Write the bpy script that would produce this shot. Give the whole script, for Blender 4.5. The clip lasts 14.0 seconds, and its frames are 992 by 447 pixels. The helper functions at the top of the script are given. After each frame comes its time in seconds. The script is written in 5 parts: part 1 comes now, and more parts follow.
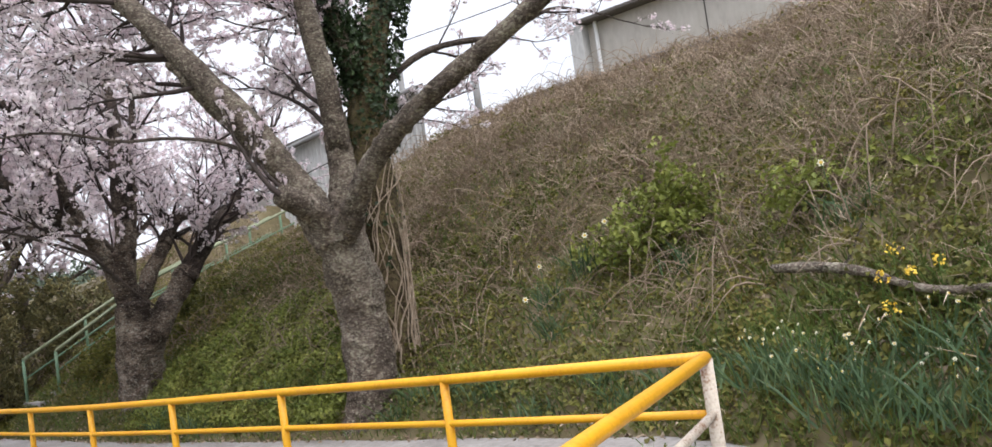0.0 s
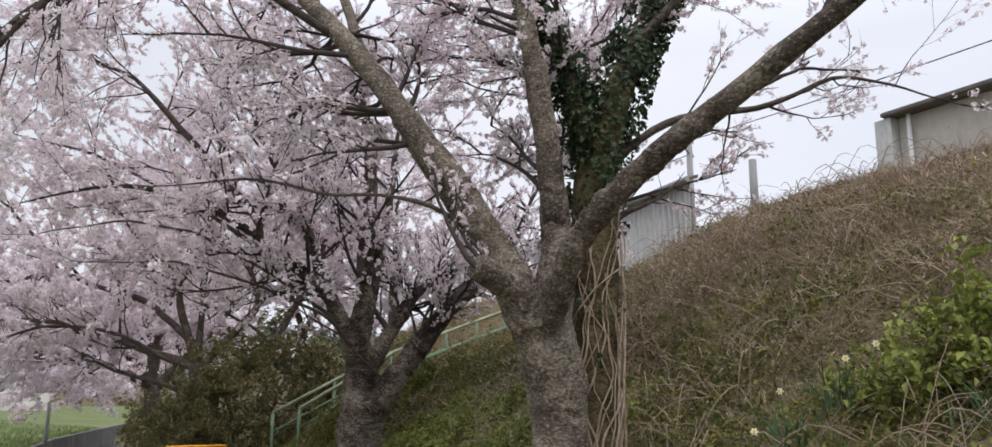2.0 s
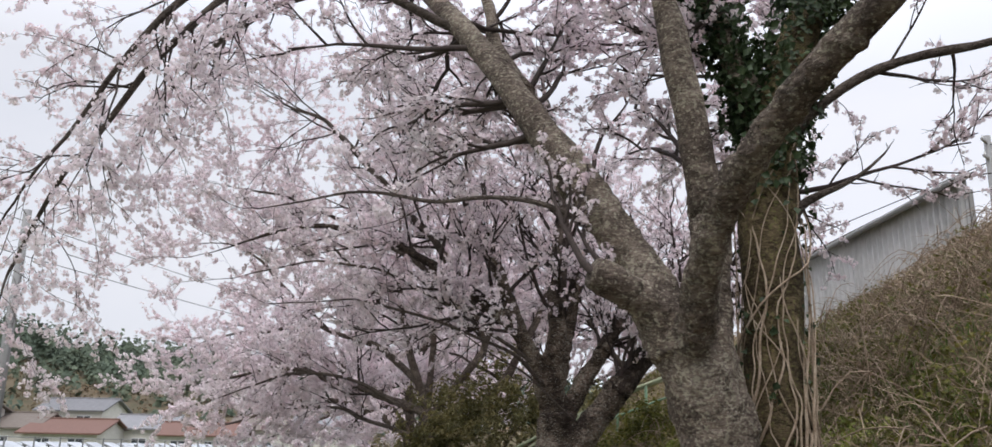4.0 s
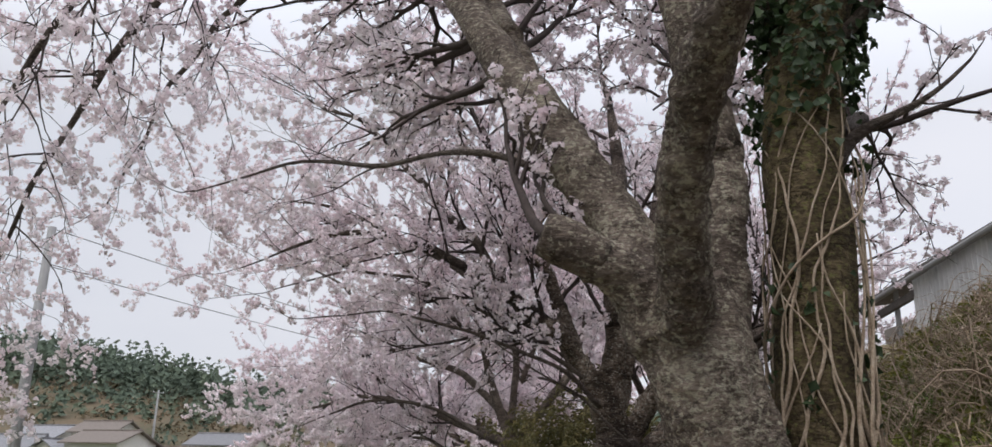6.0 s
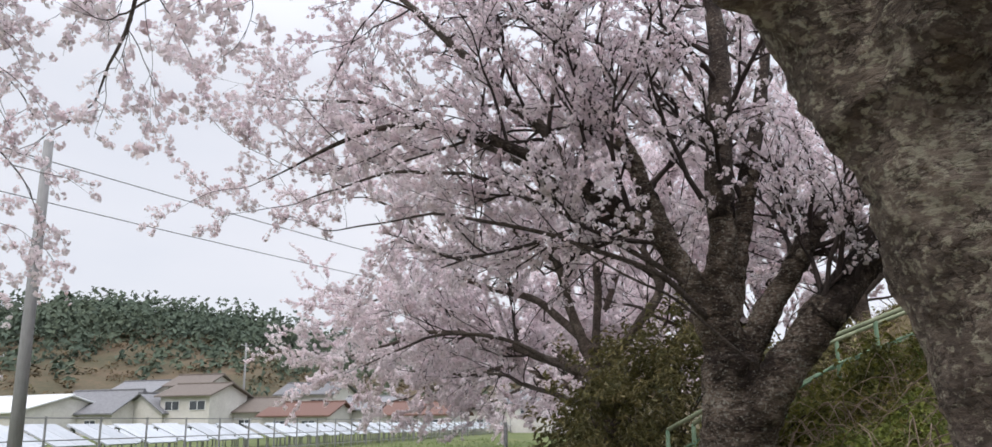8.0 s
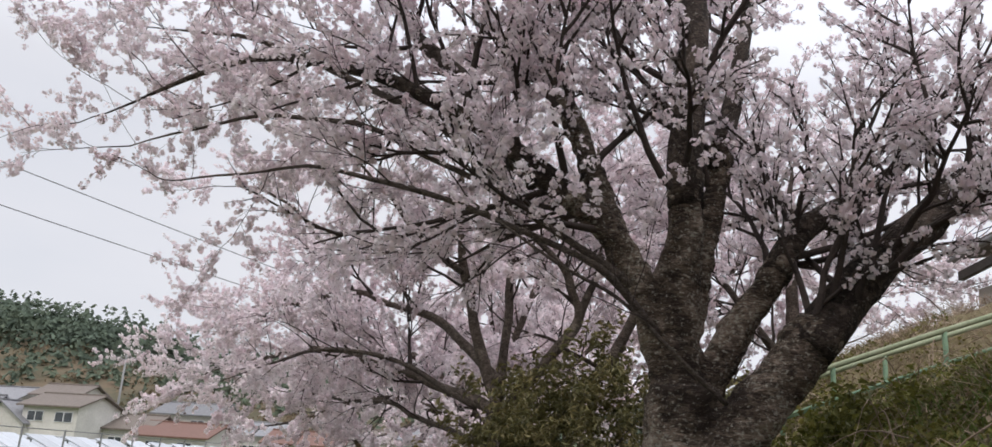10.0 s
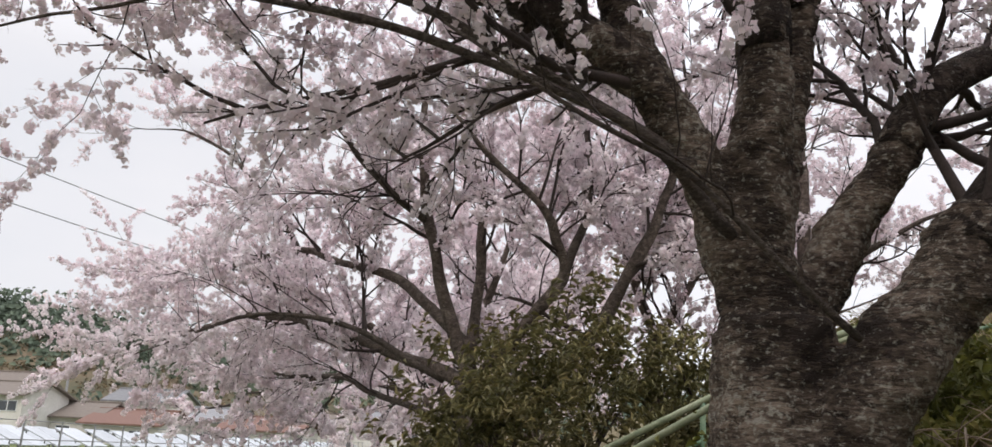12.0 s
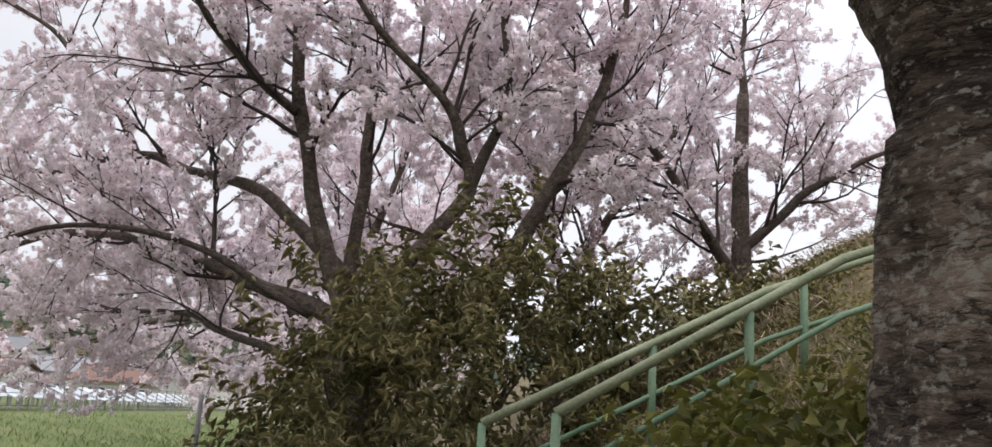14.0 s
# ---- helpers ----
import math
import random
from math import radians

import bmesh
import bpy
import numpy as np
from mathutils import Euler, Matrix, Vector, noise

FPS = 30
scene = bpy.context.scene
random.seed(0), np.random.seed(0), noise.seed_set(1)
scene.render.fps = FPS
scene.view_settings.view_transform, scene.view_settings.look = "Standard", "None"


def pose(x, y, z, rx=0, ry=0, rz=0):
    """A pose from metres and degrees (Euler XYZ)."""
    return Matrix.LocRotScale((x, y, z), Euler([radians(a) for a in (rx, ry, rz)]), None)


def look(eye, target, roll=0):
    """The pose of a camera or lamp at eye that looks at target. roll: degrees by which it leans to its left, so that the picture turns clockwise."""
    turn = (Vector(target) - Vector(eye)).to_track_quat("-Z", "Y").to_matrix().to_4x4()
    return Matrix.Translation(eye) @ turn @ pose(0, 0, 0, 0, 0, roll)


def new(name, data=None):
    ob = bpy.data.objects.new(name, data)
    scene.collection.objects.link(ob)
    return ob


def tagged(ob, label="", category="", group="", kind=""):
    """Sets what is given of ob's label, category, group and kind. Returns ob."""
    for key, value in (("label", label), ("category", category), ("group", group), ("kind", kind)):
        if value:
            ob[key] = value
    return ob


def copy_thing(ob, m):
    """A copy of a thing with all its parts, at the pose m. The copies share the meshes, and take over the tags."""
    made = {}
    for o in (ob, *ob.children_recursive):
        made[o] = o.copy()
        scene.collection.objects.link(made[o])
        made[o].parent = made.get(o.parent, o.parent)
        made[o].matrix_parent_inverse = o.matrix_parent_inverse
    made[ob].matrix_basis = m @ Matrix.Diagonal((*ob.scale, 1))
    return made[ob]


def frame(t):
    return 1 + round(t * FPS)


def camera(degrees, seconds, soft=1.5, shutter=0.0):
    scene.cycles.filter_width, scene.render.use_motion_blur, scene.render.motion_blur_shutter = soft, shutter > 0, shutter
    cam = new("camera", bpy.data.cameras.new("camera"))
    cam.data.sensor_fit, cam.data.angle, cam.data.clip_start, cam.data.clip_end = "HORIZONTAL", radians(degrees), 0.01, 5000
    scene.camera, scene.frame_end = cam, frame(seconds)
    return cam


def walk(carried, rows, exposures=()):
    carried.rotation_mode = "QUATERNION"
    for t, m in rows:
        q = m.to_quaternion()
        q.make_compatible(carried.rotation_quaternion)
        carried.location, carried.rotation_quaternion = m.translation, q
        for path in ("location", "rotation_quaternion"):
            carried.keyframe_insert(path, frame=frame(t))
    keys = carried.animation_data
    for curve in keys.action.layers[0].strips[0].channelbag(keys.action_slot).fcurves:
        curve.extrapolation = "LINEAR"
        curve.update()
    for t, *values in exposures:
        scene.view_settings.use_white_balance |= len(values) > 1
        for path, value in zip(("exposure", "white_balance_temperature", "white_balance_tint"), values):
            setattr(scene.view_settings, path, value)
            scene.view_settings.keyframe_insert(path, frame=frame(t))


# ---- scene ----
cam = camera(59.8, 14.0)
METRES, EYE, TILT, LEAN, TURN = 18.0, 1.6, 1.3, 0.0, -48.4
ROWS = [
    (0.0, 0.0, 0.0, 0.0, 0.32, 2.55, 7.16),
    (0.5, 0.0135, 0.0195, -0.0013, 12.94, 3.56, 3.66),
    (1.0, 0.0176, 0.0463, -0.0027, 16.07, 3.46, 0.74),
    (1.5, 0.031, 0.0734, -0.0048, 18.06, 4.11, -0.21),
    (2.0, 0.0363, 0.104, -0.0041, 19.09, 10.37, -0.87),
    (2.5, 0.0472, 0.1319, -0.0064, 19.96, 12.87, -1.55),
    (3.0, 0.0527, 0.1667, -0.0072, 22.59, 13.07, -1.16),
    (3.5, 0.0619, 0.2008, -0.009, 26.44, 13.58, -0.95),
    (4.0, 0.0704, 0.2377, -0.0091, 38.18, 13.34, -1.25),
    (6.5, 0.0399, 0.3968, -0.0148, 50.22, 15.44, -0.35),
    (7.0, 0.0129, 0.42, -0.0175, 53.67, 13.51, 0.85),
    (7.5, -0.0167, 0.4475, -0.02, 53.24, 11.46, 0.66),
    (8.0, -0.0462, 0.4731, -0.0212, 52.96, 11.67, 0.57),
    (10.5, -0.1856, 0.5972, -0.0284, 44.97, 14.72, -3.52),
    (11.0, -0.2154, 0.6205, -0.0297, 45.26, 12.71, -2.38),
    (11.5, -0.2439, 0.6501, -0.0307, 44.09, 13.24, -3.18),
    (12.0, -0.2749, 0.6768, -0.0317, 43.77, 13.53, -2.79),
    (12.5, -0.3022, 0.7068, -0.0331, 41.42, 13.83, -2.33),
    (13.0, -0.3326, 0.7342, -0.0348, 40.42, 13.51, -0.74),
    (13.5, -0.3563, 0.7672, -0.0375, 36.72, 13.94, -2.51),
    (14.0, -0.3864, 0.7913, -0.038, 35.7, 11.44, -4.04),
]
walk(cam, [(t, pose(-5.1, 0, EYE, TILT, LEAN) @ pose(0, 0, 0, 0, 0, TURN) @ pose(METRES * x, METRES * y, METRES * z, 90 + pitch, roll, yaw)) for t, x, y, z, yaw, pitch, roll in ROWS],
     exposures=[(0.0, 0.2, 6480, 12), (1.0, 0.0, 6480, 12), (1.8, -0.1, 6480, 12), (2.5, -0.38, 6480, 12), (3.2, -0.34, 6480, 12), (4.0, -0.17, 6480, 12), (6.5, -0.32, 6480, 12),
                (8.0, -0.12, 6480, 12), (10.5, -0.24, 6640, 12), (12.0, -0.08, 6780, 12), (13.0, 0.0, 6800, 12), (14.0, -0.04, 6640, 12)])

# ---- world and light ----
world = bpy.data.worlds.new("overcast_sky")
scene.world = world
world.use_nodes = True
wn, wl = world.node_tree.nodes, world.node_tree.links
SUN_EL, SUN_AZ = 52.0, 200.0
sky = wn.new("ShaderNodeTexSky")
sky.sky_type = "NISHITA"
sky.sun_disc = False
sky.sun_elevation, sky.sun_rotation = radians(SUN_EL), radians(SUN_AZ)
sky.air_density, sky.dust_density, sky.ozone_density = 1.0, 3.0, 1.0
cloud_co = wn.new("ShaderNodeTexCoord")
cloud_map = wn.new("ShaderNodeMapping")
cloud_map.inputs["Scale"].default_value = (1.0, 1.0, 3.0)
cloud = wn.new("ShaderNodeTexNoise")
cloud.inputs["Scale"].default_value, cloud.inputs["Detail"].default_value = 1.6, 5.0
cloud_ramp = wn.new("ShaderNodeValToRGB")
cloud_ramp.color_ramp.elements[0].position, cloud_ramp.color_ramp.elements[1].position = 0.3, 0.7
cloud_ramp.color_ramp.elements[0].color = (7.9, 8.4, 9.3, 1)
cloud_ramp.color_ramp.elements[1].color = (9.4, 9.6, 10.2, 1)
sky_mix = wn.new("ShaderNodeMixRGB")
sky_mix.inputs["Fac"].default_value = 0.9
background = wn["Background"]
background.inputs["Strength"].default_value = 0.095
wl.new(cloud_co.outputs["Generated"], cloud_map.inputs["Vector"])
wl.new(cloud_map.outputs["Vector"], cloud.inputs["Vector"])
wl.new(cloud.outputs["Fac"], cloud_ramp.inputs["Fac"])
wl.new(sky.outputs["Color"], sky_mix.inputs["Color1"])
wl.new(cloud_ramp.outputs["Color"], sky_mix.inputs["Color2"])
up = wn.new("ShaderNodeSeparateXYZ")
zenith = wn.new("ShaderNodeMapRange")
zenith.inputs["From Min"].default_value, zenith.inputs["From Max"].default_value = 0.38, 1.0
zenith.inputs["To Min"].default_value, zenith.inputs["To Max"].default_value = 1.12, 3.3
overcast = wn.new("ShaderNodeVectorMath")
overcast.operation = "SCALE"
wl.new(cloud_co.outputs["Generated"], up.inputs["Vector"])
wl.new(up.outputs["Z"], zenith.inputs["Value"])
wl.new(sky_mix.outputs["Color"], overcast.inputs[0])
wl.new(zenith.outputs["Result"], overcast.inputs["Scale"])
# the cloud is thinner and brighter over the embankment
thin = wn.new("ShaderNodeMapRange")
thin.inputs["From Min"].default_value, thin.inputs["From Max"].default_value = -0.2, 1.0
thin.inputs["To Min"].default_value, thin.inputs["To Max"].default_value = 1.0, 1.18
brighter = wn.new("ShaderNodeVectorMath")
brighter.operation = "SCALE"
wl.new(up.outputs["X"], thin.inputs["Value"])
wl.new(overcast.outputs["Vector"], brighter.inputs[0])
wl.new(thin.outputs["Result"], brighter.inputs["Scale"])
wl.new(brighter.outputs["Vector"], background.inputs["Color"])

sun = new("sun", bpy.data.lights.new("sun", "SUN"))
sun.data.energy, sun.data.angle, sun.data.color = 1.3, radians(25), (1.0, 0.96, 0.9)
az, el = radians(SUN_AZ), radians(SUN_EL)
sun.matrix_world = look((math.sin(az) * math.cos(el) * 60, math.cos(az) * math.cos(el) * 60, math.sin(el) * 60), (0, 0, 0))


# ---- materials ----
def material(name, stops, scale=6.0, stretch=(1, 1, 1), rough=0.85, bump=0.3, fine=8.0, metal=0.0, translucent=0.0,
             per="", vary=0.0, spec=0.3, bump_dist=0.02):
    """A surface whose colour runs through stops by a coarse and a fine noise; vary: brightness spread per island or object."""
    m = bpy.data.materials.new(name)
    m.use_nodes = True
    n, l = m.node_tree.nodes, m.node_tree.links
    b = n["Principled BSDF"]
    b.inputs["Roughness"].default_value, b.inputs["Metallic"].default_value = rough, metal
    b.inputs["Specular IOR Level"].default_value = spec
    co = n.new("ShaderNodeTexCoord")
    mp = n.new("ShaderNodeMapping")
    mp.inputs["Scale"].default_value = stretch
    l.new(co.outputs["Object"], mp.inputs["Vector"])
    big, small = n.new("ShaderNodeTexNoise"), n.new("ShaderNodeTexNoise")
    for tex, s, d in ((big, scale, 4.0), (small, scale * fine, 6.0)):
        tex.inputs["Scale"].default_value, tex.inputs["Detail"].default_value = s, d
        l.new(mp.outputs["Vector"], tex.inputs["Vector"])
    mix = n.new("ShaderNodeMath")
    mix.operation = "MULTIPLY_ADD"
    mix.inputs[1].default_value, mix.inputs[2].default_value = 0.45, 0.0
    l.new(small.outputs["Fac"], mix.inputs[0])
    add = n.new("ShaderNodeMath")
    add.operation = "MULTIPLY_ADD"
    add.inputs[1].default_value = 0.55
    l.new(big.outputs["Fac"], add.inputs[0])
    l.new(mix.outputs[0], add.inputs[2])
    ramp = n.new("ShaderNodeValToRGB")
    el_ = ramp.color_ramp.elements
    while len(el_) < len(stops):
        el_.new(0.5)
    for i, c in enumerate(stops):
        el_[i].position = 0.32 + 0.36 * i / max(1, len(stops) - 1)
        el_[i].color = (*c, 1)
    l.new(add.outputs[0], ramp.inputs["Fac"])
    colour = ramp.outputs["Color"]
    if vary:
        if per == "island":
            src = n.new("ShaderNodeNewGeometry").outputs["Random Per Island"]
        else:
            src = n.new("ShaderNodeObjectInfo").outputs["Random"]
        rng = n.new("ShaderNodeMapRange")
        rng.inputs["To Min"].default_value, rng.inputs["To Max"].default_value = 1 - vary, 1 + vary
        l.new(src, rng.inputs["Value"])
        hsv = n.new("ShaderNodeHueSaturation")
        l.new(rng.outputs["Result"], hsv.inputs["Value"])
        l.new(colour, hsv.inputs["Color"])
        colour = hsv.outputs["Color"]
    l.new(colour, b.inputs["Base Color"])
    if bump:
        bp = n.new("ShaderNodeBump")
        bp.inputs["Strength"].default_value, bp.inputs["Distance"].default_value = bump, bump_dist
        l.new(add.outputs[0], bp.inputs["Height"])
        l.new(bp.outputs["Normal"], b.inputs["Normal"])
    if translucent:
        tr = n.new("ShaderNodeBsdfTranslucent")
        l.new(colour, tr.inputs["Color"])
        ms = n.new("ShaderNodeMixShader")
        ms.inputs["Fac"].default_value = translucent
        l.new(b.outputs["BSDF"], ms.inputs[1])
        l.new(tr.outputs["BSDF"], ms.inputs[2])
        l.new(ms.outputs["Shader"], n["Material Output"].inputs["Surface"])
    return m


def bark_material(name, dark, mid, light, lichen, amount, flake, band=0.35):
    """Bark: small uneven plates parted by dark cracks, a grain across the stem, broad tone changes and pale lichen flecks."""
    m = bpy.data.materials.new(name)
    m.use_nodes = True
    n, l = m.node_tree.nodes, m.node_tree.links
    b = n["Principled BSDF"]
    b.inputs["Roughness"].default_value, b.inputs["Specular IOR Level"].default_value = 0.9, 0.2
    co = n.new("ShaderNodeTexCoord")

    def mapped(scale):
        mp = n.new("ShaderNodeMapping")
        mp.inputs["Scale"].default_value = scale
        l.new(co.outputs["Object"], mp.inputs["Vector"])
        return mp.outputs["Vector"]

    def cloud(vector, scale, detail, rough):
        tx = n.new("ShaderNodeTexNoise")
        tx.inputs["Scale"].default_value, tx.inputs["Detail"].default_value, tx.inputs["Roughness"].default_value = scale, detail, rough
        l.new(vector, tx.inputs["Vector"])
        return tx

    def spread(value, a, b2, c, d):
        mr = n.new("ShaderNodeMapRange")
        for key, v in (("From Min", a), ("From Max", b2), ("To Min", c), ("To Max", d)):
            mr.inputs[key].default_value = v
        l.new(value, mr.inputs["Value"])
        return mr.outputs["Result"]

    def maths(op, a, b2, c=None):
        mt = n.new("ShaderNodeMath")
        mt.operation = op
        for k, v in enumerate((a, b2, c)):
            if v is None:
                continue
            if isinstance(v, (int, float)):
                mt.inputs[k].default_value = v
            else:
                l.new(v, mt.inputs[k])
        return mt.outputs[0]

    wander = cloud(mapped(tuple(f * 0.6 for f in flake)), 1.0, 4.0, 0.6)
    bent = n.new("ShaderNodeVectorMath")
    bent.operation = "MULTIPLY_ADD"
    bent.inputs[1].default_value = (2.6, 2.6, 2.6)
    l.new(wander.outputs["Color"], bent.inputs[0])
    l.new(mapped(flake), bent.inputs[2])
    edge, cell = n.new("ShaderNodeTexVoronoi"), n.new("ShaderNodeTexVoronoi")
    edge.feature = "DISTANCE_TO_EDGE"
    for tx in (edge, cell):
        tx.inputs["Scale"].default_value = 1.0
        l.new(bent.outputs["Vector"], tx.inputs["Vector"])
    broken = cloud(mapped(tuple(f * 0.35 for f in flake)), 1.0, 5.0, 0.6)
    gap = spread(edge.outputs["Distance"], 0.0, 0.14, 1.0, 0.0)
    crack = maths("SUBTRACT", 1.0, maths("MULTIPLY", gap, spread(broken.outputs["Fac"], 0.46, 0.6, 0.0, 1.0)))
    tint = n.new("ShaderNodeSeparateColor")
    l.new(cell.outputs["Color"], tint.inputs["Color"])
    grain = cloud(mapped((20, 20, 75)), 1.0, 9.0, 0.7)
    broad = cloud(co.outputs["Object"], 1.7, 4.0, 0.55)
    tone = maths("MULTIPLY_ADD", grain.outputs["Fac"], 0.62, maths("MULTIPLY_ADD", broad.outputs["Fac"], band, 0.19 - band * 0.5))
    tone = maths("MULTIPLY_ADD", tint.outputs["Red"], 0.16, maths("ADD", tone, -0.08))
    ramp = n.new("ShaderNodeValToRGB")
    e = ramp.color_ramp.elements
    e.new(0.5)
    for k, (p, c) in enumerate(((0.34, dark), (0.5, mid), (0.66, light))):
        e[k].position, e[k].color = p, (*c, 1)
    l.new(tone, ramp.inputs["Fac"])
    dim = n.new("ShaderNodeMixRGB")
    dim.inputs["Color1"].default_value = (*[c * 0.75 for c in dark], 1)
    l.new(spread(crack, 0.0, 1.0, 0.15, 1.0), dim.inputs["Fac"])
    l.new(ramp.outputs["Color"], dim.inputs["Color2"])
    flecks = cloud(mapped((1, 1, 1.5)), 26.0, 6.0, 0.66)
    reach = maths("MULTIPLY_ADD", broad.outputs["Fac"], 0.3, flecks.outputs["Fac"])
    top = n.new("ShaderNodeMixRGB")
    top.inputs["Color2"].default_value = (*lichen, 1)
    l.new(spread(reach, 0.82 - amount, 0.9 - amount, 0.0, 0.7), top.inputs["Fac"])
    l.new(dim.outputs["Color"], top.inputs["Color1"])
    l.new(top.outputs["Color"], b.inputs["Base Color"])
    bp = n.new("ShaderNodeBump")
    bp.inputs["Strength"].default_value, bp.inputs["Distance"].default_value = 1.0, 0.022
    l.new(maths("MULTIPLY_ADD", grain.outputs["Fac"], 1.3, maths("MULTIPLY", crack, 0.7)), bp.inputs["Height"])
    l.new(bp.outputs["Normal"], b.inputs["Normal"])
    return m


BARK = bark_material("cherry_bark", (0.06, 0.045, 0.036), (0.15, 0.118, 0.096), (0.27, 0.22, 0.18), (0.44, 0.41, 0.31), 0.14, (24, 24, 38), 0.7)
BARK_DARK = bark_material("dark_cherry_bark", (0.045, 0.034, 0.029), (0.115, 0.09, 0.075), (0.21, 0.168, 0.14), (0.33, 0.31, 0.26), 0.06, (22, 22, 24))
# thick limbs of the leaning tree, darker than its trunk
BARK_LIMB = bark_material("dark_limb_cherry_bark", (0.014, 0.01, 0.008), (0.045, 0.033, 0.027), (0.12, 0.092, 0.076), (0.34, 0.32, 0.28), 0.07, (24, 24, 24), 0.8)
BARK_OLD = bark_material("old_cherry_bark", (0.028, 0.02, 0.016), (0.115, 0.086, 0.066), (0.27, 0.212, 0.168), (0.42, 0.4, 0.34), 0.13, (15, 15, 42), 0.95)
BARK_IVY = bark_material("mossy_bark", (0.034, 0.024, 0.014), (0.105, 0.08, 0.045), (0.2, 0.155, 0.09), (0.17, 0.17, 0.06), 0.14, (20, 20, 26), 0.6)
TWIG_BARK = bark_material("young_cherry_bark", (0.05, 0.038, 0.033), (0.1, 0.08, 0.068), (0.18, 0.15, 0.125), (0.3, 0.28, 0.24), 0.02, (40, 40, 60))
TWIG = material("twig_bark", [(0.03, 0.022, 0.02), (0.068, 0.052, 0.047)], 8.0, rough=0.9, bump=0.2)
BLOSSOM = material("cherry_blossom", [(0.79, 0.665, 0.7), (0.84, 0.76, 0.785), (0.88, 0.84, 0.855)], 1.2, rough=0.8, bump=0, translucent=0.48, per="island", vary=0.12, spec=0.1)
IVY_LEAF = material("ivy_leaf", [(0.014, 0.028, 0.012), (0.03, 0.052, 0.02), (0.06, 0.082, 0.034)], 3.0, rough=0.5, bump=0, translucent=0.2, per="island", vary=0.35)
IVY_STEM = material("ivy_stem", [(0.16, 0.115, 0.08), (0.29, 0.225, 0.165), (0.42, 0.35, 0.275)], 9.0, rough=0.9)
VINE = material("dry_vine", [(0.17, 0.12, 0.085), (0.36, 0.28, 0.21)], 9.0, rough=0.9)
GRASS = material("grass_blade", [(0.06, 0.1, 0.025), (0.11, 0.165, 0.04), (0.18, 0.215, 0.065)], 0.9, rough=0.6, bump=0, translucent=0.3, per="island", vary=0.35)
WEED = material("weed_leaf", [(0.07, 0.075, 0.018), (0.135, 0.135, 0.03), (0.24, 0.195, 0.06)], 0.8, rough=0.65, bump=0, translucent=0.3, per="island", vary=0.4)
STRAW = material("dry_grass", [(0.185, 0.132, 0.09), (0.32, 0.245, 0.175), (0.51, 0.42, 0.33)], 1.2, rough=0.9, bump=0, translucent=0.15, per="island", vary=0.35)
DAFF_LEAF = material("daffodil_leaf", [(0.045, 0.09, 0.045), (0.085, 0.14, 0.065), (0.16, 0.205, 0.095)], 2.0, rough=0.5, bump=0, translucent=0.25, per="island", vary=0.25)
PETAL = material("daffodil_petal", [(0.85, 0.82, 0.6), (0.9, 0.88, 0.75)], 5.0, rough=0.6, bump=0, translucent=0.3)
CUP = material("daffodil_cup", [(0.8, 0.55, 0.06), (0.85, 0.62, 0.1)], 5.0, rough=0.6, bump=0, translucent=0.2)
SHRUB_LEAF = material("shrub_leaf", [(0.085, 0.086, 0.034), (0.19, 0.174, 0.074), (0.37, 0.305, 0.145)], 1.5, rough=0.45, bump=0, translucent=0.2, per="island", vary=0.4)
LIGHT_LEAF = material("young_shrub_leaf", [(0.12, 0.15, 0.03), (0.22, 0.25, 0.055), (0.36, 0.36, 0.1)], 1.5, rough=0.5, bump=0, translucent=0.3, per="island", vary=0.35)
SOIL = material("slope_soil", [(0.08, 0.065, 0.035), (0.14, 0.115, 0.06), (0.2, 0.165, 0.1)], 0.7, rough=0.95, bump=0.8, fine=9.0, bump_dist=0.05)
PAVING = material("walkway_concrete", [(0.17, 0.155, 0.145), (0.27, 0.25, 0.235), (0.36, 0.34, 0.32)], 1.3, rough=0.9, bump=0.5, fine=12.0)
CONCRETE = material("canal_concrete", [(0.12, 0.115, 0.105), (0.25, 0.24, 0.22), (0.34, 0.33, 0.3)], 0.9, (1, 1, 0.6), 0.9, 0.5, 14.0)
STONE = material("old_footing", [(0.16, 0.15, 0.14), (0.3, 0.28, 0.26)], 6.0, rough=0.9, bump=0.6, vary=0.2)
YELLOW = material("yellow_paint", [(0.62, 0.27, 0.012), (0.78, 0.38, 0.01), (0.82, 0.43, 0.015)], 2.0, rough=0.42, bump=0.12, fine=20.0, spec=0.5, bump_dist=0.004)
RUST_WHITE = material("worn_pipe", [(0.22, 0.09, 0.035), (0.5, 0.42, 0.34), (0.62, 0.56, 0.48), (0.6, 0.42, 0.2)], 7.0, rough=0.7, bump=0.4, bump_dist=0.005)
GREEN_PIPE = material("faded_green_paint", [(0.085, 0.15, 0.095), (0.145, 0.235, 0.15), (0.22, 0.285, 0.175)], 3.0, rough=0.6, bump=0.2, fine=14.0)
TAN_PIPE = material("weathered_handrail", [(0.15, 0.18, 0.11), (0.26, 0.29, 0.185), (0.36, 0.37, 0.26)], 3.0, rough=0.7, bump=0.2, fine=14.0)
WALL_PAINT = material("building_render", [(0.4, 0.375, 0.34), (0.48, 0.455, 0.415), (0.54, 0.515, 0.475)], 0.5, (1, 1, 0.4), 0.9, 0.2, 18.0)
ROOF_DARK = material("dark_roof", [(0.07, 0.065, 0.06), (0.14, 0.125, 0.115)], 3.0, rough=0.8)
